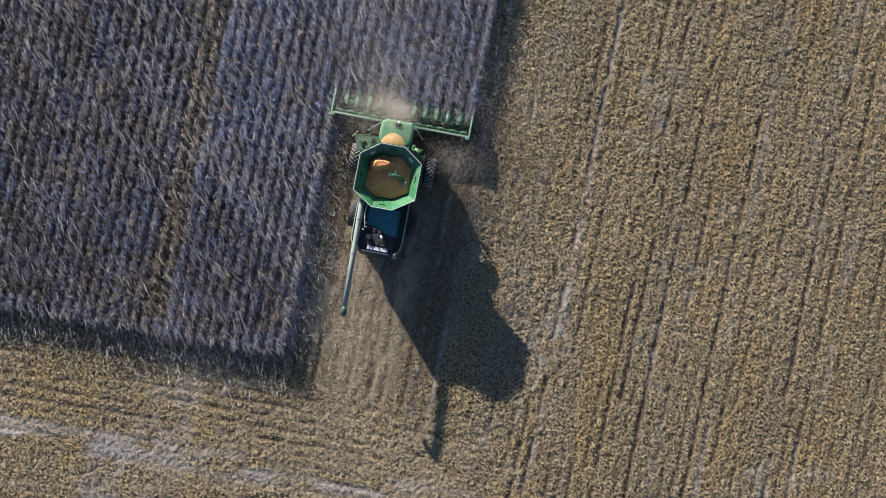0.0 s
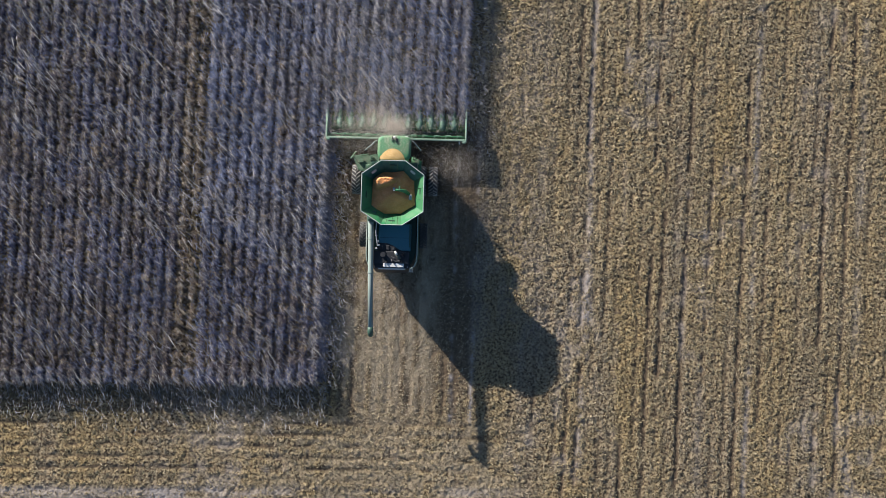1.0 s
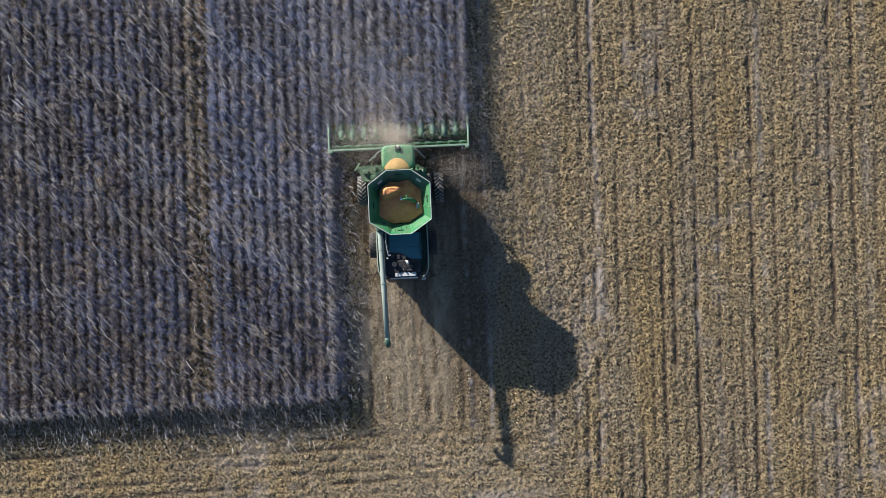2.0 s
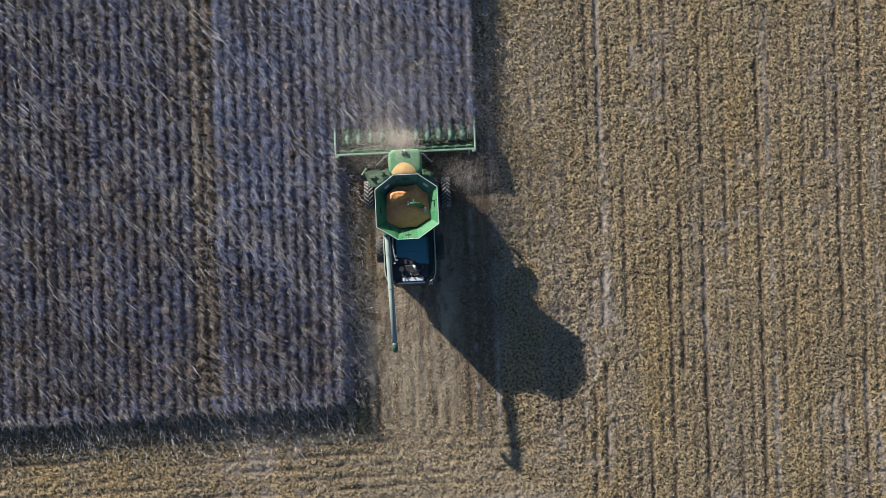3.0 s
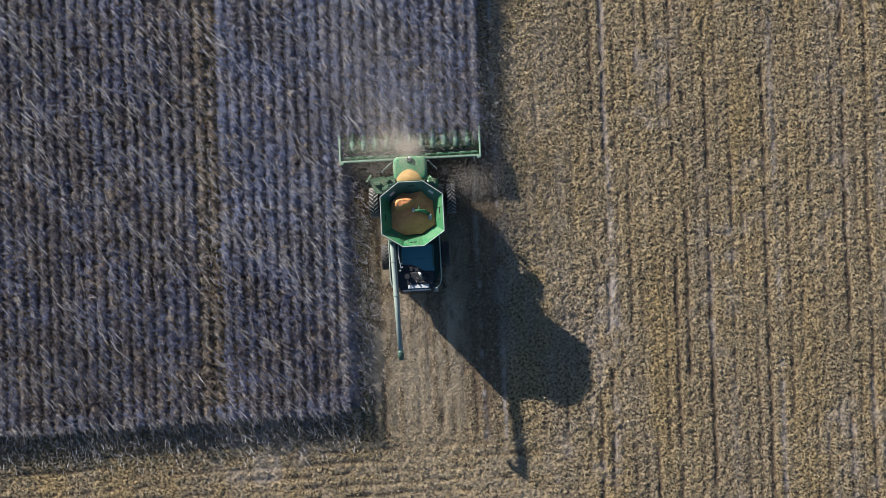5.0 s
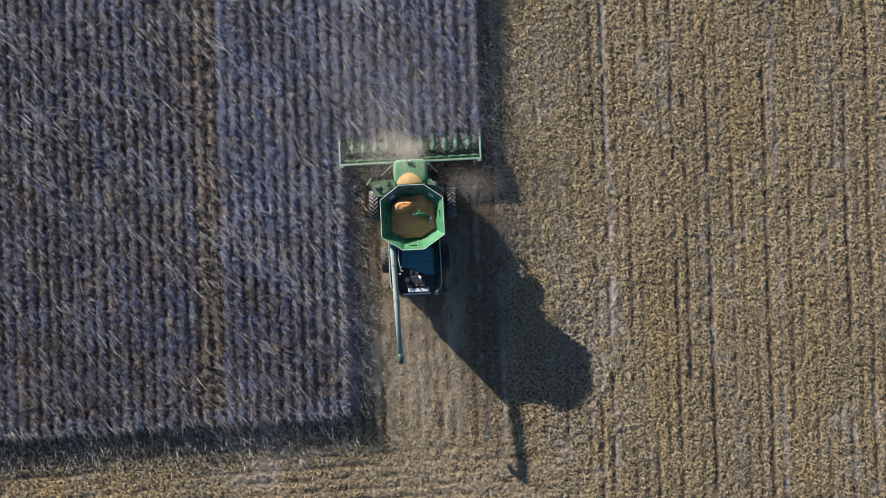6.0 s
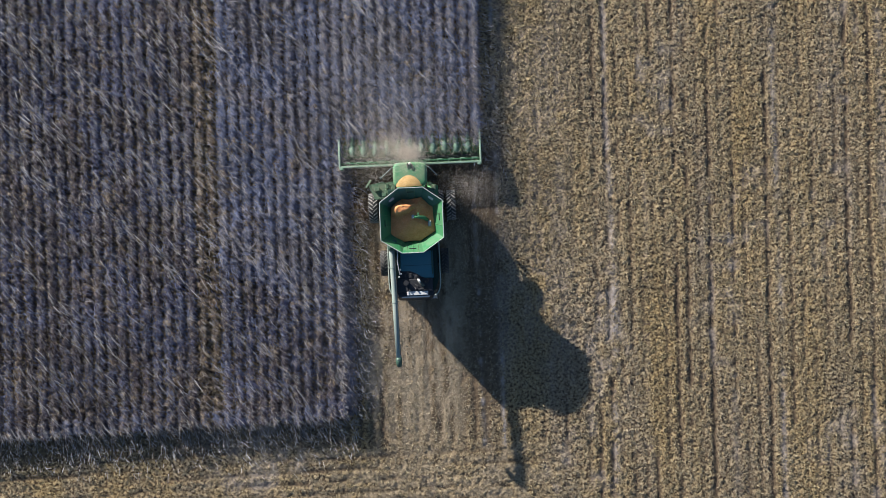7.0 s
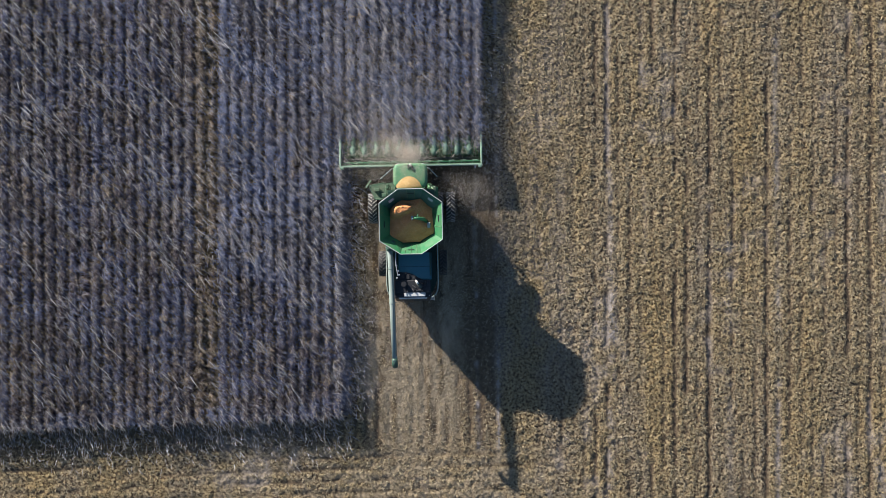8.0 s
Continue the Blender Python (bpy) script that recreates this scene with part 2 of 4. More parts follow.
def add_loft(bm, rings, cap_first=True, cap_last=True, closed=True):
    """Skin between rings of points, all of one length."""
    vs = [[bm.verts.new(p) for p in ring] for ring in rings]
    n = len(vs[0])
    for a, b in zip(vs, vs[1:]):
        for k in range(n if closed else n - 1):
            bm.faces.new((a[k], a[(k + 1) % n], b[(k + 1) % n], b[k]))
    if cap_first:
        bm.faces.new(vs[0][::-1])
    if cap_last:
        bm.faces.new(vs[-1])


def add_prism(bm, outline, z0, z1):
    add_loft(bm, [[(x, y, z0) for x, y in outline], [(x, y, z1) for x, y in outline]])


# ---- the field ----
ROW = 0.762          # spacing of the planted rows
FIRST = 3.82         # x of the outermost standing row
SWATH_LEFT = FIRST - 11.5 * ROW
EDGE_X, EDGE_Y, EDGE_SLOPE = -5.26, -12.9, 0.040   # the corner and lower edge of the standing corn


def corn_edge(x):
    return EDGE_Y + EDGE_SLOPE * (x - EDGE_X)


def in_corn(x, y):
    left = (x < SWATH_LEFT) & (y > corn_edge(x))
    ahead = (x >= SWATH_LEFT) & (x < FIRST + 0.4) & (y > 4.6)
    return left | ahead


def headland(x, y):
    """1 where the stubble rows run along the headland, 0 where they run up the field."""
    wob = 1.5 * (vnoise(x * 0.2, y * 0.2) - 0.5)
    return smooth_step(-14.1, -15.3, y + 0.05 * x + wob) * smooth_step(10.0, 6.5, x + 2 * wob)


def furrows(x, y):
    """Depth from 0 to 1 of the wheel and row marks in the stubble."""
    out = 0
    calm = 1 - 0.75 * smooth_step(5.2, 6.2, x) * smooth_step(11.3, 10.4, x) * smooth_step(-14, -8, y)
    for across, along, w, seed in ((x, y, calm * (1 - headland(x, y)), 3.0), (y - EDGE_SLOPE * x + 0.004 * x * x * (x > 0), x, 0.62 * headland(x, y), 47.0)):
        bend = across + 0.16 * (vnoise(along * 0.15, across * 0.1 + seed) - 0.5) + 0.12 * (vnoise(along * 1.9, across * 0.7 + seed) - 0.5)
        k = np.floor(bend / ROW)
        da = bend / ROW - k - 0.5
        strength = 0.55 + 0.9 * GRID[(k.astype(int) * 7 + int(seed)) % 256, 11] ** 1.7
        run = smooth_step(0.30, 0.74, vnoise(along * 0.16 + seed, k * 3.1) * 0.5 + vnoise(along * 1.5, k * 5.7 + seed) * 0.5)
        out = out + w * strength * run * np.exp(-((da / 0.19) ** 2))
    return out


STRIPS = ((12.8, 0.24, 0.6), (15.1, 0.2, 0.25), (23.9, 0.22, 0.6), (20.6, 0.25, 0.3), (31.0, 0.3, 0.4), (3.85, 0.15, 1.1), (5.35, 0.14, 1.0), (8.6, 0.2, 0.2))


def last_pass(x, y):
    """1 on the ground that the harvester has just driven over, trodden flat and dusted with fine chaff."""
    wob = 0.5 * (vnoise(x * 0.9 + 5, y * 0.5) - 0.5)
    return smooth_step(SWATH_LEFT + 0.9, SWATH_LEFT + 1.8, x + 2 * wob) * smooth_step(5.9, 5.0, x + wob) * smooth_step(4.9, 4.3, y) * smooth_step(-18.5, -10.5, y + 6 * wob)


def bare(x, y):
    """How far the pale dusty soil shows through, from 0 to 1."""
    h = headland(x, y)
    b = 0
    for x0, w, s in STRIPS:
        d = x - x0 + 0.25 * (vnoise(y * 0.12, x0) - 0.5) + 0.01 * (y + 4)
        b = b + (1 - h) * s * np.exp(-((d / w) ** 2)) * smooth_step(0.35, 0.75, 0.5 * vnoise(y * 0.35, x0 * 3) + 0.5 * vnoise(y * 2.2, x * 2.5))
    for y0, w, s in ((-21.2, 0.5, 1.0), (-20.3, 0.4, 0.6), (-24.5, 0.3, 0.5)):
        b = b + h * s * np.exp(-(((y - EDGE_SLOPE * x - y0) / w) ** 2)) * smooth_step(0.2, 0.7, vnoise(x * 0.4, y * 2))
    b = b + 0.9 * np.exp(-(((x - 20.5) / 1.2) ** 2 + ((y + 20.8) / 1.0) ** 2)) * smooth_step(0.3, 0.7, vnoise(x * 2, y * 2))
    b = b + 0.4 * smooth_step(0.62, 0.85, 0.6 * vnoise(x * 0.25 + 9, y * 0.12) + 0.4 * vnoise(x * 1.6, y * 1.1))
    b = b + 0.28 * settled(x, y) * smooth_step(0.2, 0.6, vnoise(x * 2.1, y * 0.9))
    return np.clip(b, 0, 1)


def settled(x, y):
    """The calm stretch beside the last pass, where chaff and dust have settled."""
    return smooth_step(4.6, 5.6, x + 0.8 * (vnoise(x, y * 0.5) - 0.5)) * smooth_step(10.8, 9.6, x + 0.8 * (vnoise(x, y * 0.5) - 0.5)) * smooth_step(-13, -8, y)


LUMPS = 0.05  # height of the clods and mats of residue


def clods(x, y):
    """Mats and clods about a hand's length across, with steep sides; from 0 to 1.6."""
    wx, wy = x + 0.12 * vnoise(x * 2.3 + 11, y * 2.3), y + 0.12 * vnoise(x * 2.3, y * 2.3 + 57)
    return smooth_step(0.2, 0.8, vnoise(wx * 6.0, wy * 6.0)) + 0.6 * vnoise(wx * 9.3 + 40, wy * 9.3)


def ground_z(x, y):
    cut = np.clip(furrows(x, y), 0, 1)
    z = LUMPS * (clods(x, y) * (1 - 0.7 * cut) * (1 - 0.6 * last_pass(x, y)) - 0.8) + 0.03 * (vnoise(x * 0.7 + 30, y * 0.7) - 0.5)
    near = smooth_step(60, 45, np.abs(x)) * smooth_step(60, 45, np.abs(y))
    return near * (z - 0.035 * cut)


def build_ground():
    far = np.array([60, 70, 90, 130, 200, 350, 700, 1500, 3000.0])
    xs = np.concatenate([-far[::-1], np.arange(-50, -33, 1.0), np.arange(-33, 36.01, 0.095), np.arange(37, 51, 1.0), far])
    ys = np.concatenate([-far[::-1], np.arange(-50, -26.6, 1.0), np.arange(-26.5, 20.01, 0.095), np.arange(21, 51, 1.0), far])
    gx, gy = np.meshgrid(xs, ys, indexing="ij")
    gz = ground_z(gx, gy)
    verts = np.stack([gx, gy, gz], -1).reshape(-1, 3)
    i = np.arange(len(xs) * len(ys)).reshape(len(xs), len(ys))
    faces = np.stack([i[:-1, :-1], i[1:, :-1], i[1:, 1:], i[:-1, 1:]], -1).reshape(-1, 4)
    me = raw_mesh("ground", verts, faces, SOIL, True)
    a = me.attributes.new("bare", "FLOAT", "POINT")
    a.data.foreach_set("value", bare(gx, gy).astype(np.float32).ravel())
    # Litter is cut below the corn's lower edge, painting its shadow darker.
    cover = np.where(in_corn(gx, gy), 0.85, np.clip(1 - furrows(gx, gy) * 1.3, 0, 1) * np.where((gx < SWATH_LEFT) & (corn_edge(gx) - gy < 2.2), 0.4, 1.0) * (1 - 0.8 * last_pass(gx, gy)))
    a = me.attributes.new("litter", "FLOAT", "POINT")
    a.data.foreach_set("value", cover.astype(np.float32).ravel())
    a = me.attributes.new("chaff", "FLOAT", "POINT")
    # The gx fade drops pale chaff under the machine's shadow, painting it darker.
    dusting = last_pass(gx, gy) * smooth_step(0.30, 0.68, 0.6 * vnoise(gx * 2.6, gy * 0.3) + 0.4 * vnoise(gx * 4.0, gy * 1.6)) * smooth_step(1.0, -3.0, gy) * smooth_step(3.6, 1.8, gx)
    spread = 0.7 * headland(gx, gy) * smooth_step(-16, -4, gx) * smooth_step(0.3, 0.7, 0.5 * vnoise(gx * 0.4, gy * 1.8) + 0.5 * vnoise(gx * 3.0, gy * 3.0))
    a.data.foreach_set("value", np.maximum(dusting, spread * np.clip(1 - 1.5 * furrows(gx, gy), 0, 1)).astype(np.float32).ravel())
    ob = new("ground", me)
    tagged(ob, "brown tilled field soil with pale dusty wheel strips", "ground", kind="structure")


build_ground()


# ---- standing corn ----
def ribbons(base, azimuth, rise, length, width, droop, twist, sections=4):
    """Arched leaf blades as arrays of corners and faces: each starts at base, leaves at the angle rise and bends down by droop."""
    n = len(base)
    s = np.linspace(0, 1, sections)
    along = np.zeros((n, sections))
    high = np.zeros((n, sections))
    for i in range(1, sections):
        ang = rise - droop * (s[i] + s[i - 1]) / 2
        along[:, i] = along[:, i - 1] + np.cos(ang) * length / (sections - 1)
        high[:, i] = high[:, i - 1] + np.sin(ang) * length / (sections - 1)
    ca, sa = np.cos(azimuth)[:, None], np.sin(azimuth)[:, None]
    mid = np.stack([base[:, 0:1] + along * ca, base[:, 1:2] + along * sa, base[:, 2:3] + high], -1)
    wid = width[:, None] * (np.array([0.7, 1.0, 0.25]) if sections == 3 else np.array([0.6, 1.0, 0.8, 0.12])) * 0.5
    tw = twist[:, None] * s[None, :]
    side = np.stack([-sa * np.cos(tw), ca * np.cos(tw), np.sin(tw)], -1) * wid[..., None]
    verts = np.stack([mid - side, mid + side], 2).reshape(-1, 3)
    q = np.arange(sections - 1) * 2
    one = np.stack([q, q + 1, q + 3, q + 2], -1)
    faces = (one[None] + (np.arange(n) * sections * 2)[:, None, None]).reshape(-1, 4)
    return verts, faces


def sticks(foot, top, radius):
    """Three-sided stalks from foot to top."""
    n = len(foot)
    a = np.arange(3) * 2 * np.pi / 3
    ring = np.stack([np.cos(a), np.sin(a), np.zeros(3)], -1)[None] * radius[:, None, None]
    verts = np.concatenate([foot[:, None] + ring, top[:, None] + ring * 0.7], 1).reshape(-1, 3)
    one = np.array([[0, 1, 4, 3], [1, 2, 5, 4], [2, 0, 3, 5], [3, 4, 5, 5]])[:3]
    faces = (one[None] + (np.arange(n) * 6)[:, None, None]).reshape(-1, 4)
    return verts, faces


def joined(pieces):
    off, vs, fs = 0, [], []
    for v, f in pieces:
        vs.append(v)
        fs.append(f + off)
        off += len(v)
    return np.concatenate(vs), np.concatenate(fs)


WIND = math.atan2(-0.75, 0.66)


def corn_plants(rng, xs, ys, leaves=13):
    n = len(xs)
    vigour = 0.9 + 0.16 * vnoise(xs * 0.3, ys * 0.3)
    tall = np.clip(rng.normal(CORN_TALL, 0.15, n), 0.7, 1.8) * vigour
    foot = np.stack([xs, ys, ground_z(xs, ys) - 0.03], -1)
    lean = np.stack([rng.normal(0.06, 0.10, n), rng.normal(-0.08, 0.12, n)], -1) * tall[:, None]
    top = foot + np.concatenate([lean, tall[:, None]], 1)
    pieces = [sticks(foot, top, rng.uniform(0.010, 0.016, n))]
    frac = np.tile(np.linspace(0.10, 0.97, leaves), (n, 1)) + rng.uniform(-0.04, 0.04, (n, leaves))
    who = np.repeat(np.arange(n), leaves)
    fr = frac.ravel()
    base = foot[who] + (top - foot)[who] * fr[:, None] + np.concatenate([rng.normal(0, 0.085, (n * leaves, 2)), np.zeros((n * leaves, 1))], 1)
    m = n * leaves
    az = np.where(rng.rand(m) < 0.88, WIND + rng.normal(0, 0.30, m), rng.uniform(0, 2 * np.pi, m))
    length = rng.uniform(0.20, 0.54, m) * np.clip(1.3 - 0.55 * fr, 0.5, 1.2)
    pieces.append(ribbons(base, az, rng.uniform(-0.1, 0.8, m), length, rng.uniform(0.018, 0.042, m) * np.clip(2.6 - 2.2 * fr, 1, 2.3), rng.uniform(0.2, 1.2, m), rng.normal(0, 0.6, m), 3))
    t = np.repeat(np.arange(n), 3)
    tassels = ribbons(top[t], rng.uniform(0, 6.3, 3 * n), rng.uniform(0.4, 1.3, 3 * n), rng.uniform(0.1, 0.24, 3 * n), np.full(3 * n, 0.016), rng.uniform(0.2, 1.0, 3 * n), np.zeros(3 * n), 3)
    return pieces, tassels


def build_corn():
    rng = np.random.RandomState(11)
    grey_x, grey_y, tan_x, tan_y, dark_x, dark_y, brown_x, brown_y = [], [], [], [], [], [], [], []
    tassels = []
    for k in range(0, 47):
        x0 = FIRST - k * ROW
        y = np.arange(-16.4, 20, 0.15)
        y = y + rng.uniform(-0.06, 0.06, len(y))
        if k >= 12:  # plants stand closer where the rows end
            y = np.concatenate([y, corn_edge(x0) + rng.uniform(0.0, 1.1, 9)])
        if k == 0:
            y = np.concatenate([y, rng.uniform(4.7, 20, 85)])
        x = x0 + rng.normal(0, 0.035, len(y))
        keep = in_corn(x, y) & (rng.rand(len(y)) > (0.6 if k == 23 else 0.25 if k == 24 else 0.05))
        if k < 12:
            keep &= y > 4.75 + 0.5 * rng.rand(len(y))
        x, y = x[keep], y[keep]
        if k in (23, 24):
            tan_x.append(x), tan_y.append(y)
        else:
            odd = rng.rand(len(x)) < 0.05 + 0.12 * (vnoise(x * 0.5, y * 0.5) > 0.7)
            dark = ~odd & ((k > 24) | ((k > 11) & (y < -3.5 + 5 * (vnoise(x * 0.35, y * 0.35) - 0.5) + 0.8 * rng.normal(0, 1, len(x)))))
            brown = ~odd & (rng.rand(len(x)) < (0.15 if k > 24 else 0.0) + (0.55 if k > 24 else 0.3 if k > 11 else 0.0) * smooth_step(-2, -11, y))
            dark, grey = dark & ~brown, ~odd & ~dark & ~brown
            for xs, ys, pick in ((brown_x, brown_y, brown), (dark_x, dark_y, dark), (grey_x, grey_y, grey), (tan_x, tan_y, odd)):
                xs.append(x[pick]), ys.append(y[pick])
    for name, xs, ys, mat, label in (
        ("standing_corn", grey_x, grey_y, CORN, "dry grey-blue standing corn in close straight rows"),
        ("dark_corn", dark_x, dark_y, CORN_DARK, "darker brownish grey standing corn in straight rows"),
        ("brown_corn", brown_x, brown_y, CORN_BROWN, "brown weathered corn plants towards the end of the rows"),
        ("tan_corn", tan_x, tan_y, CORN_TAN, "tan brown dry corn plants among grey standing corn"),
    ):
        pieces, tips = corn_plants(rng, np.concatenate(xs), np.concatenate(ys))
        tassels.append(tips)
        v, f = joined(pieces)
        ob = new(name, raw_mesh(name, v, f, mat))
        tagged(ob, label, "corn crop", kind="stuff")
    v, f = joined(tassels)
    ob = new("corn_tassels", raw_mesh("corn_tassels", v, f, TASSEL))
    tagged(ob, "dry tan tassels on top of the corn stalks", "corn crop", kind="stuff")


CORN_TALL = 1.13
build_corn()


def build_low_leaves():
    """Broad lower leaves that fill the space between the stalks and leave a narrow gap beside each row."""
    rng = np.random.RandomState(31)
    n = 185000
    x, y = rng.uniform(-32, FIRST + 0.3, n), rng.uniform(-16.4, 20, n)
    k = np.round((FIRST + 0.04 - x) / ROW)  # the wind lays them a little to one side of their row
    away = x - (FIRST + 0.04 - k * ROW) + 0.05 * (vnoise(y * 2.6, k * 7.3) - 0.5)
    low_fill = rng.rand(n) < 0.35  # leaves that hang into the gap between the rows
    half = np.where(k < 13, 0.275, np.where(k < 24, 0.275, 0.235 + 0.03 * smooth_step(-6, 12, y))) + 0.05 * vnoise(y * 2.1 + 20, k * 3.7) + 0.16 * low_fill
    keep = in_corn(x, y) & (np.abs(away) < half) & ~((k > 22) & (k < 25) & (rng.rand(n) < 0.85)) & ~(((k > 24) | (y < -3.5 + 5 * (vnoise(x * 0.35, y * 0.35) - 0.5))) & (rng.rand(n) < 0.45)) & ~((x > SWATH_LEFT) & (y < 5.3))
    x, y, deep = x[keep], y[keep], (low_fill & (np.abs(away) > half - 0.16))[keep]
    # ragged growth down to the ground along the outer edges
    ex = rng.uniform(-32, SWATH_LEFT, 5500)
    ex = FIRST - np.round((FIRST - ex) / ROW) * ROW + rng.normal(0.02, 0.11, len(ex))
    ey = corn_edge(ex) + rng.uniform(0.0, 0.9, len(ex))
    fy = rng.uniform(5.2, 20, 1100)
    fx = FIRST + rng.uniform(-0.25, 0.12, len(fy))
    gy = rng.uniform(EDGE_Y + 0.1, 4.6, 4200)   # leaves knocked over into the open swath
    gx = SWATH_LEFT - 0.2 + np.abs(rng.normal(0, 0.36, len(gy)))
    z = np.concatenate([np.where(deep, rng.uniform(0.25, 0.55, len(x)), rng.uniform(0.4, 0.8, len(x))), rng.uniform(0.15, 1.0, len(ex) + len(fx)), rng.uniform(0.08, 0.45, len(gx))])
    x, y = np.concatenate([x, ex, fx, gx]), np.concatenate([y, ey, fy, gy])
    n = len(x)
    base = np.stack([x, y, z], -1)
    v, f = ribbons(base, WIND + rng.normal(0, 0.6, n), rng.uniform(-0.3, 0.4, n), rng.uniform(0.18, 0.36, n), rng.uniform(0.03, 0.065, n), rng.uniform(0.0, 0.8, n), rng.normal(0, 0.5, n), 3)
    ob = new("low_corn_leaves", raw_mesh("low_corn_leaves", v, f, CORN_LOW))
    tagged(ob, "grey-blue lower corn leaves lying thick between stalks", "corn crop", kind="stuff")


build_low_leaves()


def build_bleached():
    """Long pale blades bent over by the wind, in loose drifts across the crop."""
    rng = np.random.RandomState(77)
    n = 36000
    x, y = rng.uniform(-31.5, FIRST, n), rng.uniform(-16.2, 20, n)
    drift = vnoise((y - x) * 0.13, (x + y) * 0.95 + 50) * 0.7 + vnoise(x * 1.1, y * 1.1) * 0.3
    keep = in_corn(x, y) & (rng.rand(n) < 0.09 + 0.55 * smooth_step(0.52, 0.70, drift)) & ((x > -15) | (rng.rand(n) < 0.7)) & (rng.rand(n) < 1 - 0.4 * smooth_step(-2, -11, y)) & ~((x > SWATH_LEFT) & (y < 5.2))
    x, y = x[keep], y[keep]
    x = FIRST - np.round((FIRST - x) / ROW) * ROW + rng.normal(0, 0.12, len(x))
    n = len(x)
    base = np.stack([x, y, rng.uniform(0.75, 1.12, n)], -1)
    v, f = ribbons(base, WIND + rng.normal(0, 0.38, n), rng.uniform(0.0, 0.5, n), rng.uniform(0.25, 0.7, n), rng.uniform(0.017, 0.030, n), rng.uniform(0.1, 0.8, n), rng.normal(0, 0.3, n), 3)
    # broad blades laid flat together, in streaks along the wind
    c = np.stack([rng.uniform(-31, FIRST - 0.5, 420), rng.uniform(-14, 19, 420)], -1)
    m = rng.randint(2, 8, 420)
    who = np.repeat(np.arange(420), m)
    along = np.concatenate([np.arange(q) * 0.55 for q in m]) + rng.normal(0, 0.2, len(who))
    off = rng.normal(0, 0.10, len(who))
    sx, sy = c[who, 0] + along * math.cos(WIND) - off * math.sin(WIND), c[who, 1] + along * math.sin(WIND) + off * math.cos(WIND)
    ok = in_corn(sx, sy) & in_corn(sx + 0.5, sy - 0.6) & ~((sx > SWATH_LEFT) & (sy < 6))
    sx, sy = sx[ok], sy[ok]
    q = len(sx)
    streaks = ribbons(np.stack([sx, sy, rng.uniform(0.95, 1.2, q)], -1), WIND + rng.normal(0, 0.16, q), rng.uniform(0.0, 0.35, q), rng.uniform(0.5, 1.0, q), rng.uniform(0.024, 0.045, q), rng.uniform(0.1, 0.6, q), rng.normal(0, 0.25, q), 3)
    # long blades hanging out over the cut edges
    k12 = FIRST - 12 * ROW
    ax, ay = k12 + rng.normal(0.05, 0.15, 240), rng.uniform(EDGE_Y + 0.1, 5.2, 240)
    bx, by = FIRST + rng.normal(0, 0.08, 130), rng.uniform(5.2, 20, 130)
    cx = FIRST - np.round((FIRST - rng.uniform(-32, k12, 480)) / ROW) * ROW + rng.normal(0.05, 0.15, 480)
    cy = corn_edge(cx) + np.abs(rng.normal(0, 0.25, 480))
    x, y = np.concatenate([ax, bx, cx]), np.concatenate([ay, by, cy])
    n = len(x)
    base = np.stack([x, y, rng.uniform(0.6, 1.1, n)], -1)
    edge = ribbons(base, WIND + rng.normal(0, 0.35, n), rng.uniform(0.0, 0.6, n), rng.uniform(0.45, 1.05, n), rng.uniform(0.014, 0.03, n), rng.uniform(0.3, 1.0, n), rng.normal(0, 0.4, n), 3)
    # broken plants leaning out of the ground just beyond the edges
    ax, ay = SWATH_LEFT + np.abs(rng.normal(0, 0.7, 1100)), rng.uniform(EDGE_Y, 4.4, 1100)
    bx, by = FIRST + 0.3 + np.abs(rng.normal(0, 0.6, 420)), rng.uniform(3.0, 20, 420)
    cx = rng.uniform(-32, SWATH_LEFT + 0.6, 1700)
    cy = corn_edge(cx) - 0.2 - np.abs(rng.normal(0, 1.1, 1700))
    x, y = np.concatenate([ax, bx, cx]), np.concatenate([ay, by, cy])
    n = len(x)
    base = np.stack([x, y, ground_z(x, y)], -1)
    lean = ribbons(base, WIND + rng.normal(0, 0.5, n), rng.uniform(0.7, 1.35, n), rng.uniform(0.3, 0.8, n), rng.uniform(0.018, 0.034, n), rng.uniform(0.1, 0.8, n), rng.normal(0, 0.4, n), 3)
    v, f = joined([(v, f), streaks, edge, lean])
    ob = new("bleached_leaves", raw_mesh("bleached_leaves", v, f, PALE))
    tagged(ob, "pale bleached corn leaves bent over by wind", "corn crop", kind="stuff")


build_bleached()


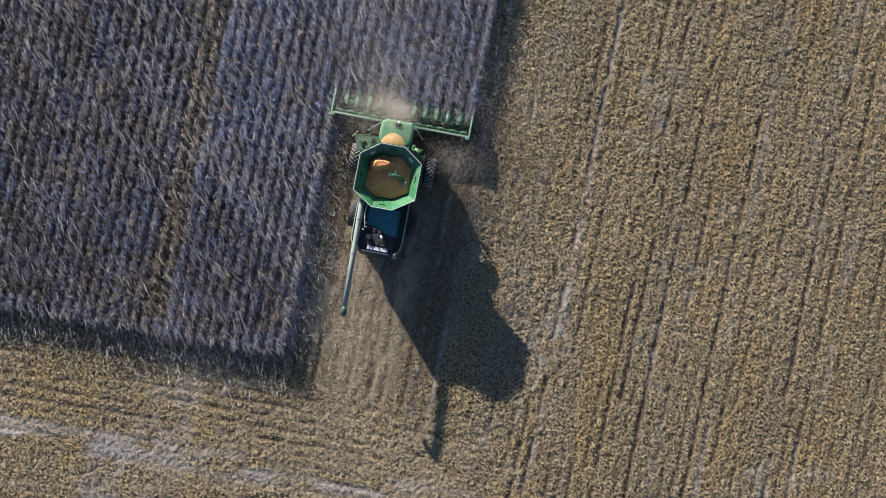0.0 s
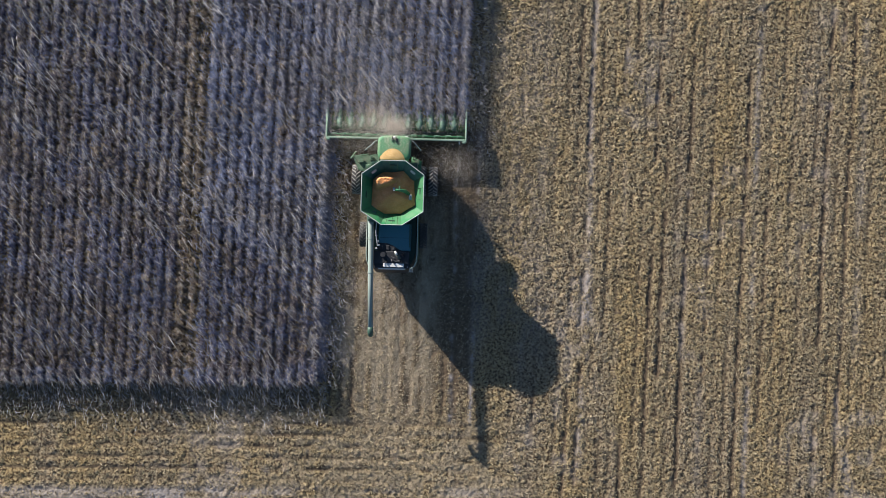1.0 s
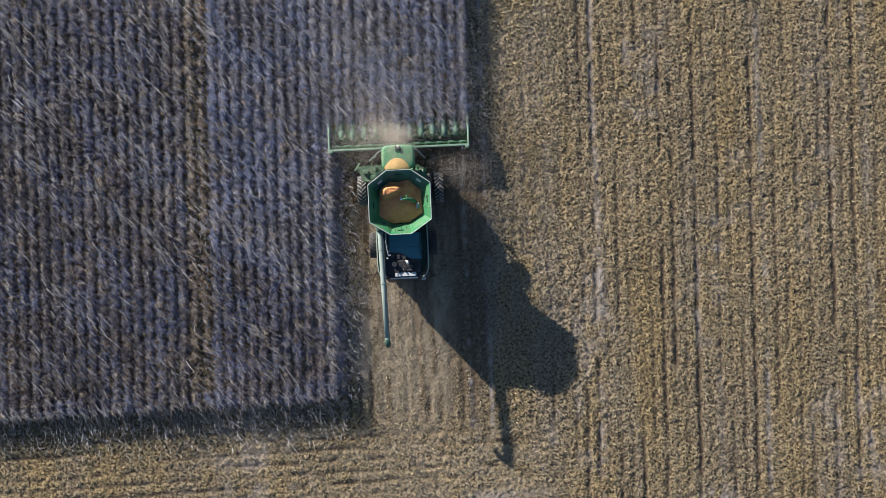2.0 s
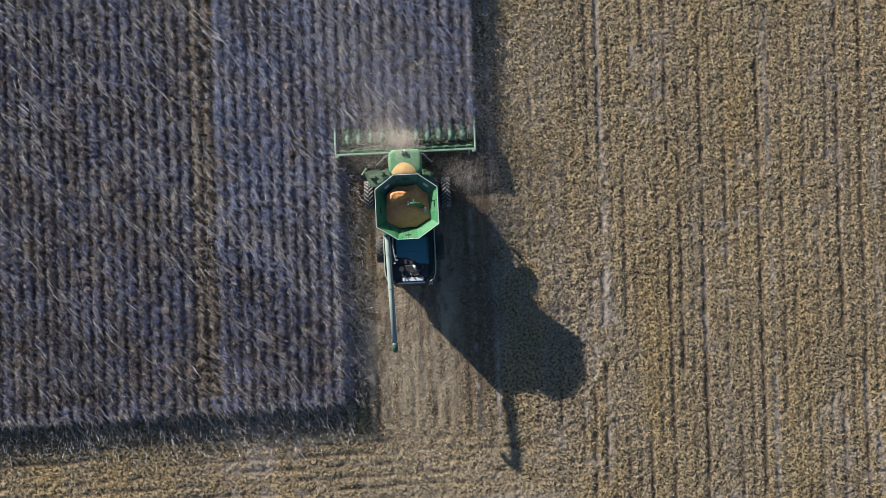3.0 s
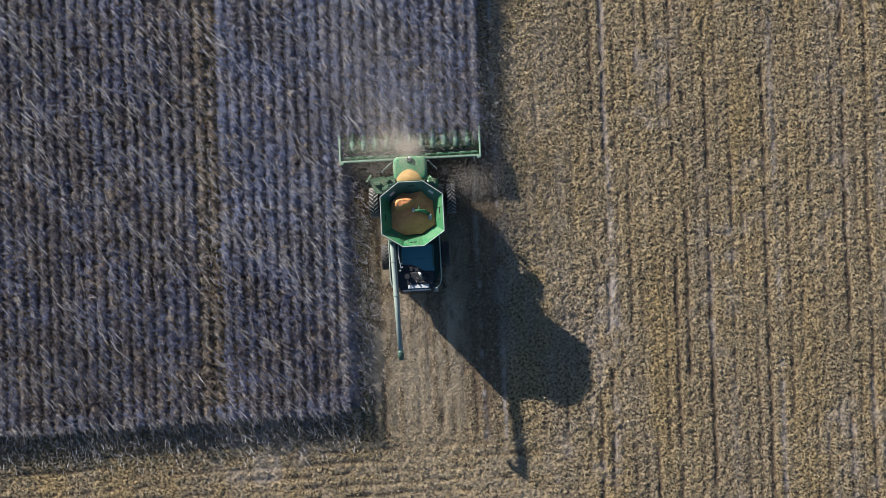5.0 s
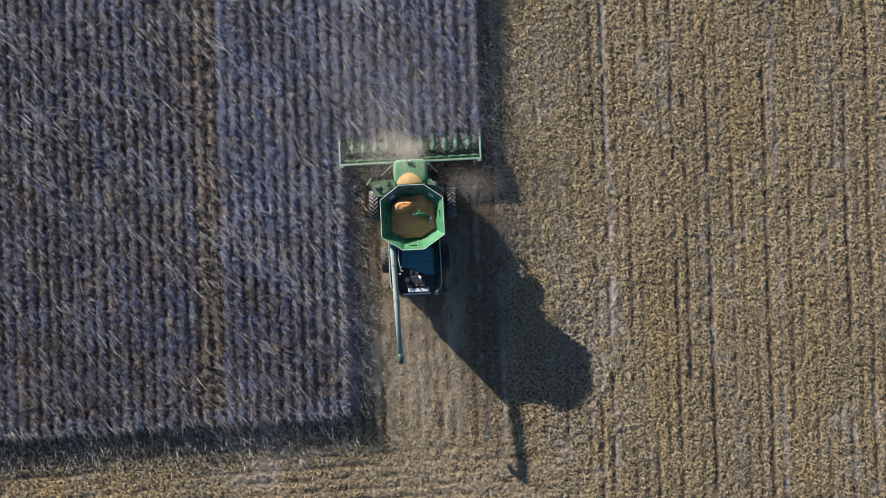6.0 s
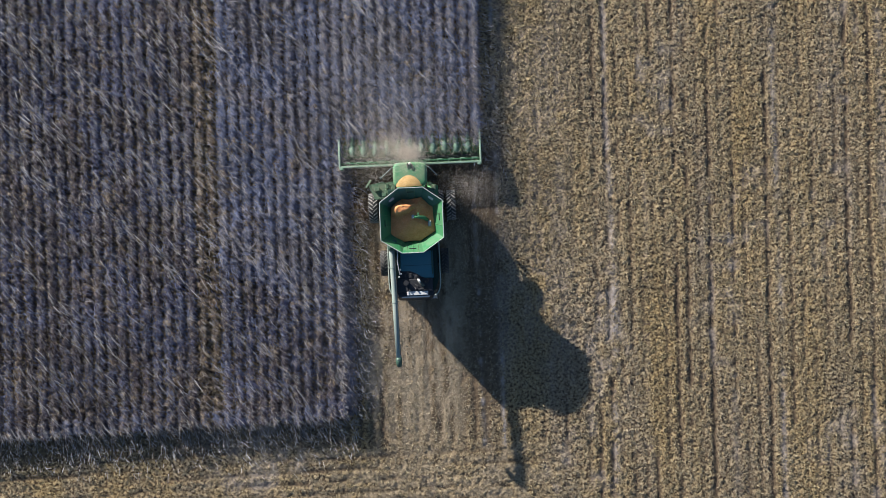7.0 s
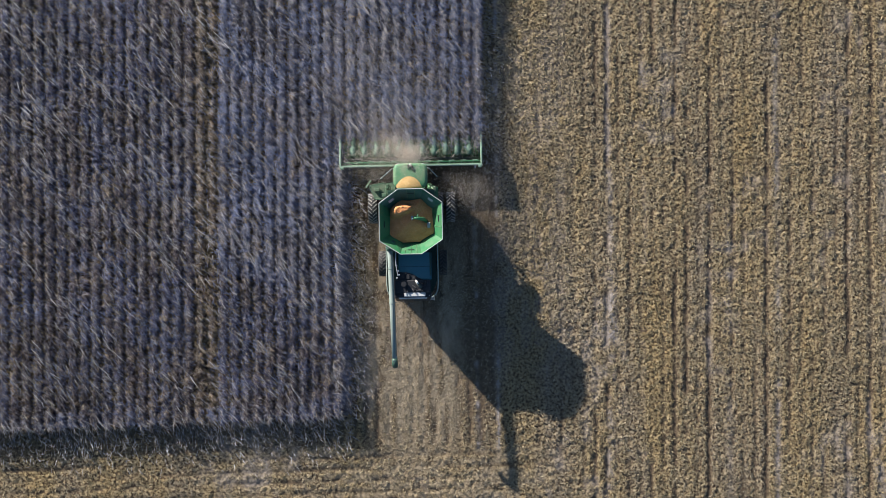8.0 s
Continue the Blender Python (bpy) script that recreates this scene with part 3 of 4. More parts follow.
# ---- stubble and residue ----
def build_stubble():
    rng = np.random.RandomState(23)
    # loose stover
    n = 270000
    x, y = rng.uniform(-32, 35, n), rng.uniform(-26.5, 19, n)
    corn = in_corn(x, y)
    dens = np.clip(1.0 - 1.25 * furrows(x, y) - 0.75 * bare(x, y), 0.02, 1)
    dens = dens * (0.28 + 0.7 * smooth_step(0.45, 1.1, clods(x, y)))
    dens = np.where(corn, 0.16, dens)
    # Stover halved in the shadow strip beside the corn, to darken it.
    dens = dens * np.where((x > FIRST) & (x < FIRST + 1.9) & (y > 4.0), 0.5, 1.0)
    dens = dens + 0.35 * settled(x, y)
    # Likewise thinned below the lower edge, deepening the corn's cast shadow by colour.
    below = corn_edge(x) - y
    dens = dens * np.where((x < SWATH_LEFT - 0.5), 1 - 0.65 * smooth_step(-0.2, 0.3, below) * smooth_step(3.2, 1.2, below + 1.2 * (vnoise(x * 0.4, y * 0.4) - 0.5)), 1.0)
    dens = dens * (1 - 0.35 * headland(x, y)) * (1 - (0.75 + 0.2 * smooth_step(-3, 0, y)) * last_pass(x, y))
    keep = rng.rand(n) < dens
    x, y = x[keep], y[keep]
    n = len(x)
    base = np.stack([x, y, ground_z(x, y) + rng.uniform(0.0, 0.05, n)], -1)
    v, f = ribbons(base, rng.uniform(0, 6.3, n), rng.uniform(-0.1, 0.8, n), rng.uniform(0.12, 0.25, n), rng.uniform(0.038, 0.078, n), rng.uniform(0.2, 1.3, n), rng.normal(0, 0.65, n), 3)
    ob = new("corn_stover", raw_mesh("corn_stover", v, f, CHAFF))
    tagged(ob, "straw-coloured chopped corn leaves littering the ground", "crop residue", kind="stuff")
    # fine chaff blown out on the last pass
    n = 42000
    x, y = rng.uniform(SWATH_LEFT - 0.5, 6.0, n), rng.uniform(-20, 0, n)
    # Chaff held back towards +x so that the machine's shadow stays dark.
    keep = rng.rand(n) < last_pass(x, y) * (0.25 + 0.75 * vnoise(x * 2.6, y * 0.3)) * smooth_step(4.2, 2.2, x)
    x, y = x[keep], y[keep]
    n = len(x)
    base = np.stack([x, y, ground_z(x, y) + rng.uniform(0.0, 0.02, n)], -1)
    v, f = ribbons(base, rng.uniform(0, 6.3, n), rng.uniform(-0.1, 0.5, n), rng.uniform(0.05, 0.13, n), rng.uniform(0.02, 0.04, n), rng.uniform(0.2, 1.0, n), rng.normal(0, 0.5, n), 3)
    ob = new("fresh_chaff", raw_mesh("fresh_chaff", v, f, FRESH))
    tagged(ob, "pale fresh chaff blown out behind the harvester", "crop residue", kind="stuff")
    # cut stalks still standing in their rows
    px, py = [], []
    for k in range(-44, 44):
        s = np.arange(-32, 36, 0.2)
        s = s + rng.uniform(-0.08, 0.08, len(s))
        jit = rng.normal(0, 0.04, len(s))
        a = FIRST + k * ROW + jit
        ok = (headland(a, s) < 0.5) & ~in_corn(a, s) & (s < 19.5) & (s > -26.5)
        px.append(a[ok]), py.append(s[ok])
        b = EDGE_Y - 0.9 - k * ROW + EDGE_SLOPE * (s - EDGE_X) + jit
        ok = (headland(s, b) >= 0.5) & ~in_corn(s, b) & (b > -26.5)
        px.append(s[ok]), py.append(b[ok])
    x, y = np.concatenate(px), np.concatenate(py)
    n = len(x)
    foot = np.stack([x, y, ground_z(x, y) - 0.03], -1)
    top = foot + np.stack([rng.normal(0, 0.07, n), rng.normal(0, 0.07, n), rng.uniform(0.08, 0.28, n)], -1)
    v, f = sticks(foot, top, rng.uniform(0.012, 0.02, n))
    ob = new("corn_stubble", raw_mesh("corn_stubble", v, f, STALK))
    tagged(ob, "short cut corn stalks in rows on the ground", "stubble", kind="stuff")


build_stubble()


# ---- the combine harvester ----
combine = new("combine_harvester")
combine.matrix_world = pose(-0.34, -0.007, 0, 0, 0, 1.2)
tagged(combine, "green combine harvester with corn head cutting standing corn", "combine harvester")

RIM_Z, TANK_LOW_Z = 4.3, 3.0
RIM_TOP = (4.3, 4.25, 4.22, 4.26, 4.28, 4.45, 4.47, 4.35)   # the rear panel stands a little higher
RIM = [(-1.98, 0.99), (-0.78, 1.86), (0.78, 1.86), (1.98, 0.99), (1.98, -1.36), (0.66, -2.24), (-0.68, -2.24), (-1.98, -1.40)]
LOW = [(-1.20, 0.62), (-0.55, 1.12), (0.58, 1.12), (1.24, 0.62), (1.28, -0.86), (0.50, -1.50), (-0.52, -1.50), (-1.20, -0.90)]


def tank_panel(i):
    """One flared sheet of the grain tank between two corners, with its folded ribs."""
    j = (i + 1) % 8
    mid = Vector((0, -0.2, 8))
    a, b = Vector((*LOW[i], TANK_LOW_Z)), Vector((*LOW[j], TANK_LOW_Z))
    c, d = Vector((*RIM[j], RIM_TOP[j])), Vector((*RIM[i], RIM_TOP[i]))
    n = (b - a).cross(d - a).normalized()
    if n.dot(mid - (a + b) / 2) < 0:
        n = -n
    out = -n * 0.035
    bm = bmesh.new()
    add_loft(bm, [[a, b, c, d], [a + out, b + out, c + out, d + out]])
    return bm, a, b, c, d, n


def build_tank():
    shell = None
    bm = bmesh.new()
    # hopper under the flared panels
    add_loft(bm, [[(x * 1.02, y * 1.02, TANK_LOW_Z + 0.01) for x, y in LOW], [(x * 1.05, y * 1.0, 2.2) for x, y in LOW]], cap_first=False)
    shell = part("grain_tank", bm, GREEN, combine, "open green grain tank with flared panels")
    for i in range(8):
        bm, a, b, c, d, n = tank_panel(i)
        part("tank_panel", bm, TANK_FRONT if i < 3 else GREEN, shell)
        # pressed ribs on the inside of the long panels
        if i in (3, 5, 1, 7):
            for s in ((0.33, 0.68) if i != 5 else (0.22, 0.5, 0.8)):
                bm = bmesh.new()
                p, q = a.lerp(b, s) + n * 0.012, d.lerp(c, s) + n * 0.012
                add_tube(bm, [p, q], 0.016, 4)
                part("panel_rib", bm, GREEN_DULL, shell)
            bm = bmesh.new()
            u = (b - a).normalized()
            p = (a.lerp(b, 0.36) + d.lerp(c, 0.36)) / 2 + n * 0.03
            p = p + (d - a).normalized() * 0.28
            add_tube(bm, [p, p + u * 0.42], 0.026, 6)
            part("latch_bar", bm, BLACK, shell, "black latch bar")
    bm = bmesh.new()
    ring = [Vector((*p, z + 0.01)) for p, z in zip(RIM, RIM_TOP)]
    for p, q in zip(ring, ring[1:] + ring[:1]):
        add_tube(bm, [p, q], 0.028, 6)
    part("rim_edging", bm, RIM_TRIM, shell, "pale grey edging along the rim")
    # inspection windows in the slanted front corners
    for i, s in ((0, 0.45), (2, 0.55)):
        _, a, b, c, d, n = tank_panel(i)
        p = a.lerp(b, s).lerp(d.lerp(c, s), 0.62) + n * 0.015
        u, v = (b - a).normalized(), (d - a).normalized()
        turn = Matrix((u, v - u * v.dot(u), n)).transposed().to_3x3()
        bm = bmesh.new()
        add_box(bm, p, (0.36, 0.24, 0.02), 0.006, turn)
        part("tank_window", bm, WHITE, shell, "small pale sensor window")
    # cross brace and fountain auger over the grain
    bm = bmesh.new()
    add_tube(bm, [(1.02, -0.22, 3.25), (0.78, -0.04, 3.62), (0.45, 0.02, 3.82), (0.16, 0.06, 3.84)], [0.12, 0.12, 0.11, 0.10], 10)
    add_box(bm, (0.42, 0.12, 3.86), (0.08, 0.34, 0.06), 0.01)
    fa = part("fountain_auger", bm, GREEN, shell, "green filling auger spout", True)
    bm = bmesh.new()
    add_box(bm, (0.07, 0.05, 3.87), (0.15, 0.24, 0.1), 0.03)
    part("spout_lip", bm, RIM_TRIM, fa, "white spout lip")
    bm = bmesh.new()
    add_box(bm, (1.12, -0.42, 3.36), (0.2, 0.36, 0.34), 0.04)
    part("sensor_box", bm, RIM_TRIM, shell, "white level sensor box")


build_tank()


def build_body():
    bm = bmesh.new()
    add_loft(bm, [[(-1.5, 1.9, z), (1.5, 1.9, z), (1.55, -4.0, z), (1.25, -4.75, z), (-1.25, -4.75, z), (-1.55, -4.0, z)] for z in (0.85, 2.3, 2.66)])
    bmesh.ops.bevel(bm, geom=list(bm.edges), offset=0.05, segments=2, affect="EDGES")
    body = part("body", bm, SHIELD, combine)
    # curved side shields with a pale top edge
    for s in (-1, 1):
        path = [(1.60, 0.9), (1.68, -1.0), (1.70, -3.0), (1.70, -4.1), (1.66, -4.55), (1.54, -4.85), (1.30, -5.02)]
        rings = []
        for x, y in path:
            rings.append([(s * x, y, 1.15), (s * (x - 0.07), y + 0.02, 1.15), (s * (x - 0.10), y + 0.02, 3.16), (s * (x - 0.03), y, 3.16)])
        bm = bmesh.new()
        add_loft(bm, rings)
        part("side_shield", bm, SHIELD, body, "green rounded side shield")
        bm = bmesh.new()
        add_tube(bm, [(s * (x - 0.06), y, 3.18) for x, y in path[1:]], 0.035, 6)
        part("shield_edge", bm, AUGER, combine, "pale shield edge")
    bm = bmesh.new()
    add_box(bm, (0.17, -3.02, 2.86), (2.12, 1.78, 0.44), 0.07)
    deck = part("engine_cover", bm, DECK, combine, "dark blue-green engine cover")
    bm = bmesh.new()
    add_box(bm, (0.17, -3.05, 3.085), (1.9, 0.015, 0.02))
    part("cover_seam", bm, BLACK, deck)
    bm = bmesh.new()
    add_box(bm, (1.16, -2.9, 3.10), (0.09, 1.5, 0.05), 0.02)
    part("cover_rail", bm, SHIELD, deck)
    # engine bay behind the cover
    bm = bmesh.new()
    add_box(bm, (-0.05, -4.32, 3.08), (2.4, 0.84, 0.3), 0.06)
    eng = part("engine", bm, BLACK, combine, "black engine block")
    bm = bmesh.new()
    # Black plate added over the cover to draw the bay's slanted dark edge.
    add_prism(bm, [(-0.96, -3.38), (-0.25, -3.42), (0.05, -3.55), (0.42, -3.78), (0.80, -3.94), (-0.96, -3.96)], 3.06, 3.14)
    part("bay_edge_plate", bm, BLACK, eng, "black plate along the engine bay edge")
    for x, y, w, h in ((-0.72, -3.66, 0.3, 0.22), (-0.3, -3.7, 0.26, 0.3), (0.12, -3.78, 0.22, 0.16)):
        bm = bmesh.new()
        add_box(bm, (x, y, 3.17), (w, h, 0.1), 0.03)
        part("engine_box", bm, BLACK, eng)
    rnd = random.Random(4)
    for i in range(9):
        bm = bmesh.new()
        x, y = rnd.uniform(-0.65, 0.9), rnd.uniform(-4.6, -4.0)
        add_tube(bm, [(x, y, 3.2), (x + rnd.uniform(-.25, .25), y + rnd.uniform(-.2, .2), 3.28 + rnd.uniform(0, .12)), (x + rnd.uniform(-.4, .4), y + rnd.uniform(-.2, .2), 3.2)], rnd.uniform(0.03, 0.06), 6)
        part("hose", bm, BLACK, eng)
    bm = bmesh.new()
    add_tube(bm, [(-0.55, -4.15, 3.17), (-0.55, -4.15, 3.42)], 0.17, 14)
    part("air_filter", bm, BLACK, eng)
    bm = bmesh.new()
    add_tube(bm, [(0.22, -3.95, 3.22), (0.29, -4.02, 3.54), (0.34, -4.14, 3.58)], [0.075, 0.08, 0.075], 10)
    part("exhaust_pipe", bm, SILVER, eng, "bright exhaust stack", True)
    bm = bmesh.new()
    add_tube(bm, [(0.25, -4.02, 3.25), (0.56, -4.42, 3.27)], 0.10, 10)
    part("muffler", bm, DARK_STEEL, eng, "dark muffler", True)
    # rear hood with its pale plate
    bm = bmesh.new()
    add_loft(bm, [[(-1.2, -4.7, 3.1), (1.2, -4.7, 3.1), (1.15, -5.02, 3.1), (-1.15, -5.02, 3.1)], [(-1.2, -4.7, 2.7), (1.2, -4.7, 2.7), (1.15, -5.12, 2.7), (-1.15, -5.12, 2.7)], [(-1.2, -4.7, 0.9), (1.2, -4.7, 0.9), (1.05, -5.35, 0.9), (-1.05, -5.35, 0.9)]])
    rear = part("rear_hood", bm, BLACK, combine, "dark straw hood")
    bm = bmesh.new()
    add_box(bm, (0.14, -4.80, 3.16), (1.36, 0.32, 0.12), 0.03)
    add_box(bm, (0.02, -5.05, 3.04), (1.78, 0.13, 0.10), 0.03)
    plate = part("rear_plate", bm, WHITE, rear, "dusty white rear plate")
    for x in (-0.2, 0.2, 0.5):
        bm = bmesh.new()
        add_box(bm, (x, -4.72, 3.225), (0.04, 0.07, 0.02))
        part("plate_bolt", bm, BLACK, rear)
    bm = bmesh.new()
    for x in (1.06, 1.36):
        add_tube(bm, [(x, -4.92, 3.12), (x, -5.3, 1.2)], 0.025, 6)
    for z in (1.4, 1.75, 2.1, 2.45, 2.8):
        y = -5.3 + (z - 1.2) * 0.198
        add_tube(bm, [(1.06, y, z), (1.36, y, z)], 0.025, 6)
    part("rear_ladder", bm, SILVER, combine, "pale metal rear ladder")
    # hydraulic line and fittings beside the auger
    bm = bmesh.new()
    add_tube(bm, [(-1.02, -2.0, 3.45), (-1.04, -2.7, 3.46), (-1.0, -3.1, 3.44), (-0.92, -3.6, 3.4)], 0.03, 6)
    ln = part("hydraulic_line", bm, SILVER, combine, "pale hydraulic line")
    for x, y in ((-1.0, -2.95), (-0.9, -3.3), (-0.84, -3.55), (-0.98, -3.75)):
        bm = bmesh.new()
        add_box(bm, (x, y, 3.42), (0.12, 0.09, 0.08), 0.02)
        part("fitting", bm, SILVER, ln)


build_body()


def build_auger():
    bm = bmesh.new()
    add_tube(bm, [(-1.36, -1.2, 2.6), (-1.38, -1.45, 3.2), (-1.39, -1.9, 3.36), (-1.365, -3.0, 3.38), (-1.315, -5.3, 3.425), (-1.22, -9.05, 3.50)], [0.2, 0.2, 0.185, 0.175, 0.172, 0.165], 16)
    tube = part("unloading_auger", bm, AUGER, combine, "long grey-green unloading auger tube", True)
    bm = bmesh.new()
    # Box made larger than the elbow to block a sun slit on the deck.
    add_box(bm, (-1.30, -1.70, 3.40), (0.64, 0.70, 0.86), 0.16)
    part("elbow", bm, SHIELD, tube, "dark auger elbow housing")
    for y in (-3.1, -5.3):
        s = (y + 1.9) / -7.15
        x, z = -1.39 + 0.17 * s, 3.36 + 0.14 * s
        bm = bmesh.new()
        add_tube(bm, [(x, y, z), (x + 0.002, y - 0.07, z + 0.003)], 0.215, 16)
        part("flange", bm, AUGER, tube)
    bm = bmesh.new()
    add_tube(bm, [(-1.222, -8.85, 3.49), (-1.216, -9.2, 3.48), (-1.21, -9.34, 3.30), (-1.21, -9.36, 3.1)], [0.18, 0.185, 0.18, 0.15], 14)
    part("spout", bm, SHIELD, tube, "dark green spout", True)
    bm = bmesh.new()
    add_tube(bm, [(-1.18, -2.2, 3.56), (-1.14, -5.2, 3.61), (-1.10, -8.7, 3.67)], 0.02, 6)
    part("cable", bm, BLACK, tube)


build_auger()


def build_cab():
    bm = bmesh.new()
    add_loft(bm, [[(-0.95, 2.0, z), (-0.98, 3.0, z), (-0.7, 3.4 + d, z), (0.7, 3.4 + d, z), (0.98, 3.0, z), (0.95, 2.0, z)] for z, d in ((1.75, -0.12), (2.0, 0.0))])
    cab = part("cab", bm, GREEN_DULL, combine, "dusty green cab")
    corners = [(-0.95, 2.0), (-0.98, 3.0), (-0.7, 3.4), (0.7, 3.4), (0.98, 3.0), (0.95, 2.0)]
    for (x0, y0), (x1, y1) in zip(corners, corners[1:]):
        bm = bmesh.new()
        d = Vector((y1 - y0, x0 - x1, 0)).normalized() * 0.008
        ring = [Vector((x0, y0, 2.02)), Vector((x1, y1, 2.02)), Vector((x1, y1, 3.16)), Vector((x0, y0, 3.16))]
        add_loft(bm, [[p - d for p in ring], [p + d for p in ring]])
        pane = part("window_pane", bm, CLEAR, cab, "tinted cab window")
        pane.visible_shadow = False
    for x, y in corners:
        bm = bmesh.new()
        add_tube(bm, [(x, y, 2.0), (x, y, 3.19)], 0.04, 6)
        part("cab_post", bm, BLACK, cab)
    rings = []
    for z, s in ((3.14, 0.94), (3.21, 1.0), (3.35, 1.0), (3.42, 0.95), (3.45, 0.8)):
        ring = []
        for i in range(28):
            a = 2 * math.pi * i / 28
            cx, cy = math.cos(a), math.sin(a)
            ring.append((1.09 * s * math.copysign(abs(cx) ** 0.42, cx), 2.74 + 0.80 * s * math.copysign(abs(cy) ** 0.42, cy), z))
        rings.append(ring)
    bm = bmesh.new()
    add_loft(bm, rings)
    roof = part("roof", bm, ROOF, cab, "rounded green cab roof", True)
    for x in (-0.72, 0.72):
        bm = bmesh.new()
        add_box(bm, (x, 3.46, 3.29), (0.3, 0.14, 0.12), 0.03)
        part("work_light", bm, SILVER, roof.parent, "roof work light")
    bm = bmesh.new()
    add_box(bm, (-0.02, 3.38, 3.50), (0.34, 0.06, 0.05), 0.01)
    add_box(bm, (-0.13, 3.32, 3.48), (0.08, 0.30, 0.08), 0.01)
    add_box(bm, (0.13, 3.24, 3.48), (0.12, 0.28, 0.08), 0.01)
    gps = part("receiver_bracket", bm, BLACK, cab, "black receiver bracket")
    bm = bmesh.new()
    add_loft(bm, [[(0.09 * s * math.cos(a), 3.43 + 0.08 * s * math.sin(a), z) for a in (math.pi * k / 8 for k in range(16))] for z, s in ((3.51, 0.9), (3.55, 1.0), (3.59, 0.8), (3.61, 0.4))])
    part("satellite_receiver", bm, WHITE, gps, "pale satellite receiver", True)
    for s, tip in ((-1, (-1.92, 2.62, 2.70)), (1, (1.70, 2.70, 2.70))):
        bm = bmesh.new()
        add_tube(bm, [(s * 0.98, 3.28, 3.05), (s * 1.2, 3.22, 3.03), tip], 0.032, 8)
        arm = part("mirror_arm", bm, AUGER, combine, "pale metal mirror arm")
        bm = bmesh.new()
        add_box(bm, (tip[0], tip[1], 2.53), (0.2, 0.09, 0.3), 0.03, Matrix.Rotation(s * 0.5, 3, "Z"))
        part("mirror", bm, BLACK, arm)


build_cab()


def build_platform():
    bm = bmesh.new()
    add_prism(bm, [(-2.7, 2.22), (-1.05, 2.45), (-1.05, 1.35), (-2.35, 1.3)], 1.92, 2.0)
    deck = part("platform", bm, PLATFORM, combine, "green operator platform beside the cab")
    rail = [((-2.68, 2.2), (-2.34, 1.34)), ((-2.68, 2.2), (-1.7, 2.36)), ((-2.34, 1.34), (-1.7, 1.36))]
    for (x0, y0), (x1, y1) in rail:
        bm = bmesh.new()
        add_tube(bm, [(x0, y0, 2.0), (x0, y0, 2.9), (x1, y1, 2.9), (x1, y1, 2.0)], 0.022, 6)
        add_tube(bm, [(x0, y0, 2.45), (x1, y1, 2.45)], 0.018, 6)
        part("handrail", bm, PLATFORM, deck)
    bm = bmesh.new()
    for dx in (0, 0.42):
        add_tube(bm, [(-2.86 + dx * 0.7, 2.1 + dx, 2.0), (-3.05 + dx * 0.7, 2.25 + dx, 0.5)], 0.03, 6)
    for k in range(5):
        z = 0.6 + 0.3 * k
        s = (2.0 - z) / 1.5
        p = Vector((-2.86 - 0.19 * s, 2.1 + 0.15 * s, z))
        add_tube(bm, [p, p + Vector((0.29, 0.42, 0))], 0.03, 6)
    part("boarding_ladder", bm, PLATFORM, combine, "green boarding ladder")
    for c, s in (((-2.2, 1.95, 2.12), (0.35, 0.22, 0.2)), ((-1.75, 1.6, 2.15), (0.3, 0.25, 0.25)), ((-1.55, 2.15, 2.1), (0.22, 0.3, 0.16))):
        bm = bmesh.new()
        add_box(bm, c, s, 0.03)
        part("tool_box", bm, PLATFORM, deck)
    bm = bmesh.new()
    add_prism(bm, [(1.05, 2.35), (1.75, 2.05), (1.75, 1.4), (1.05, 1.4)], 1.9, 1.98)
    rd = part("service_platform", bm, GREEN_DULL, combine, "dusty green service platform")
    for c, s in (((1.45, 1.95, 2.1), (0.3, 0.35, 0.22)), ((1.25, 2.2, 2.05), (0.2, 0.18, 0.14))):
        bm = bmesh.new()
        add_box(bm, c, s, 0.03)
        part("service_box", bm, PLATFORM, rd)


build_platform()


def tidy(bm, name, material):
    me = bpy.data.meshes.new(name)
    bmesh.ops.recalc_face_normals(bm, faces=bm.faces)
    bm.to_mesh(me)
    bm.free()
    me.materials.append(material)
    return me


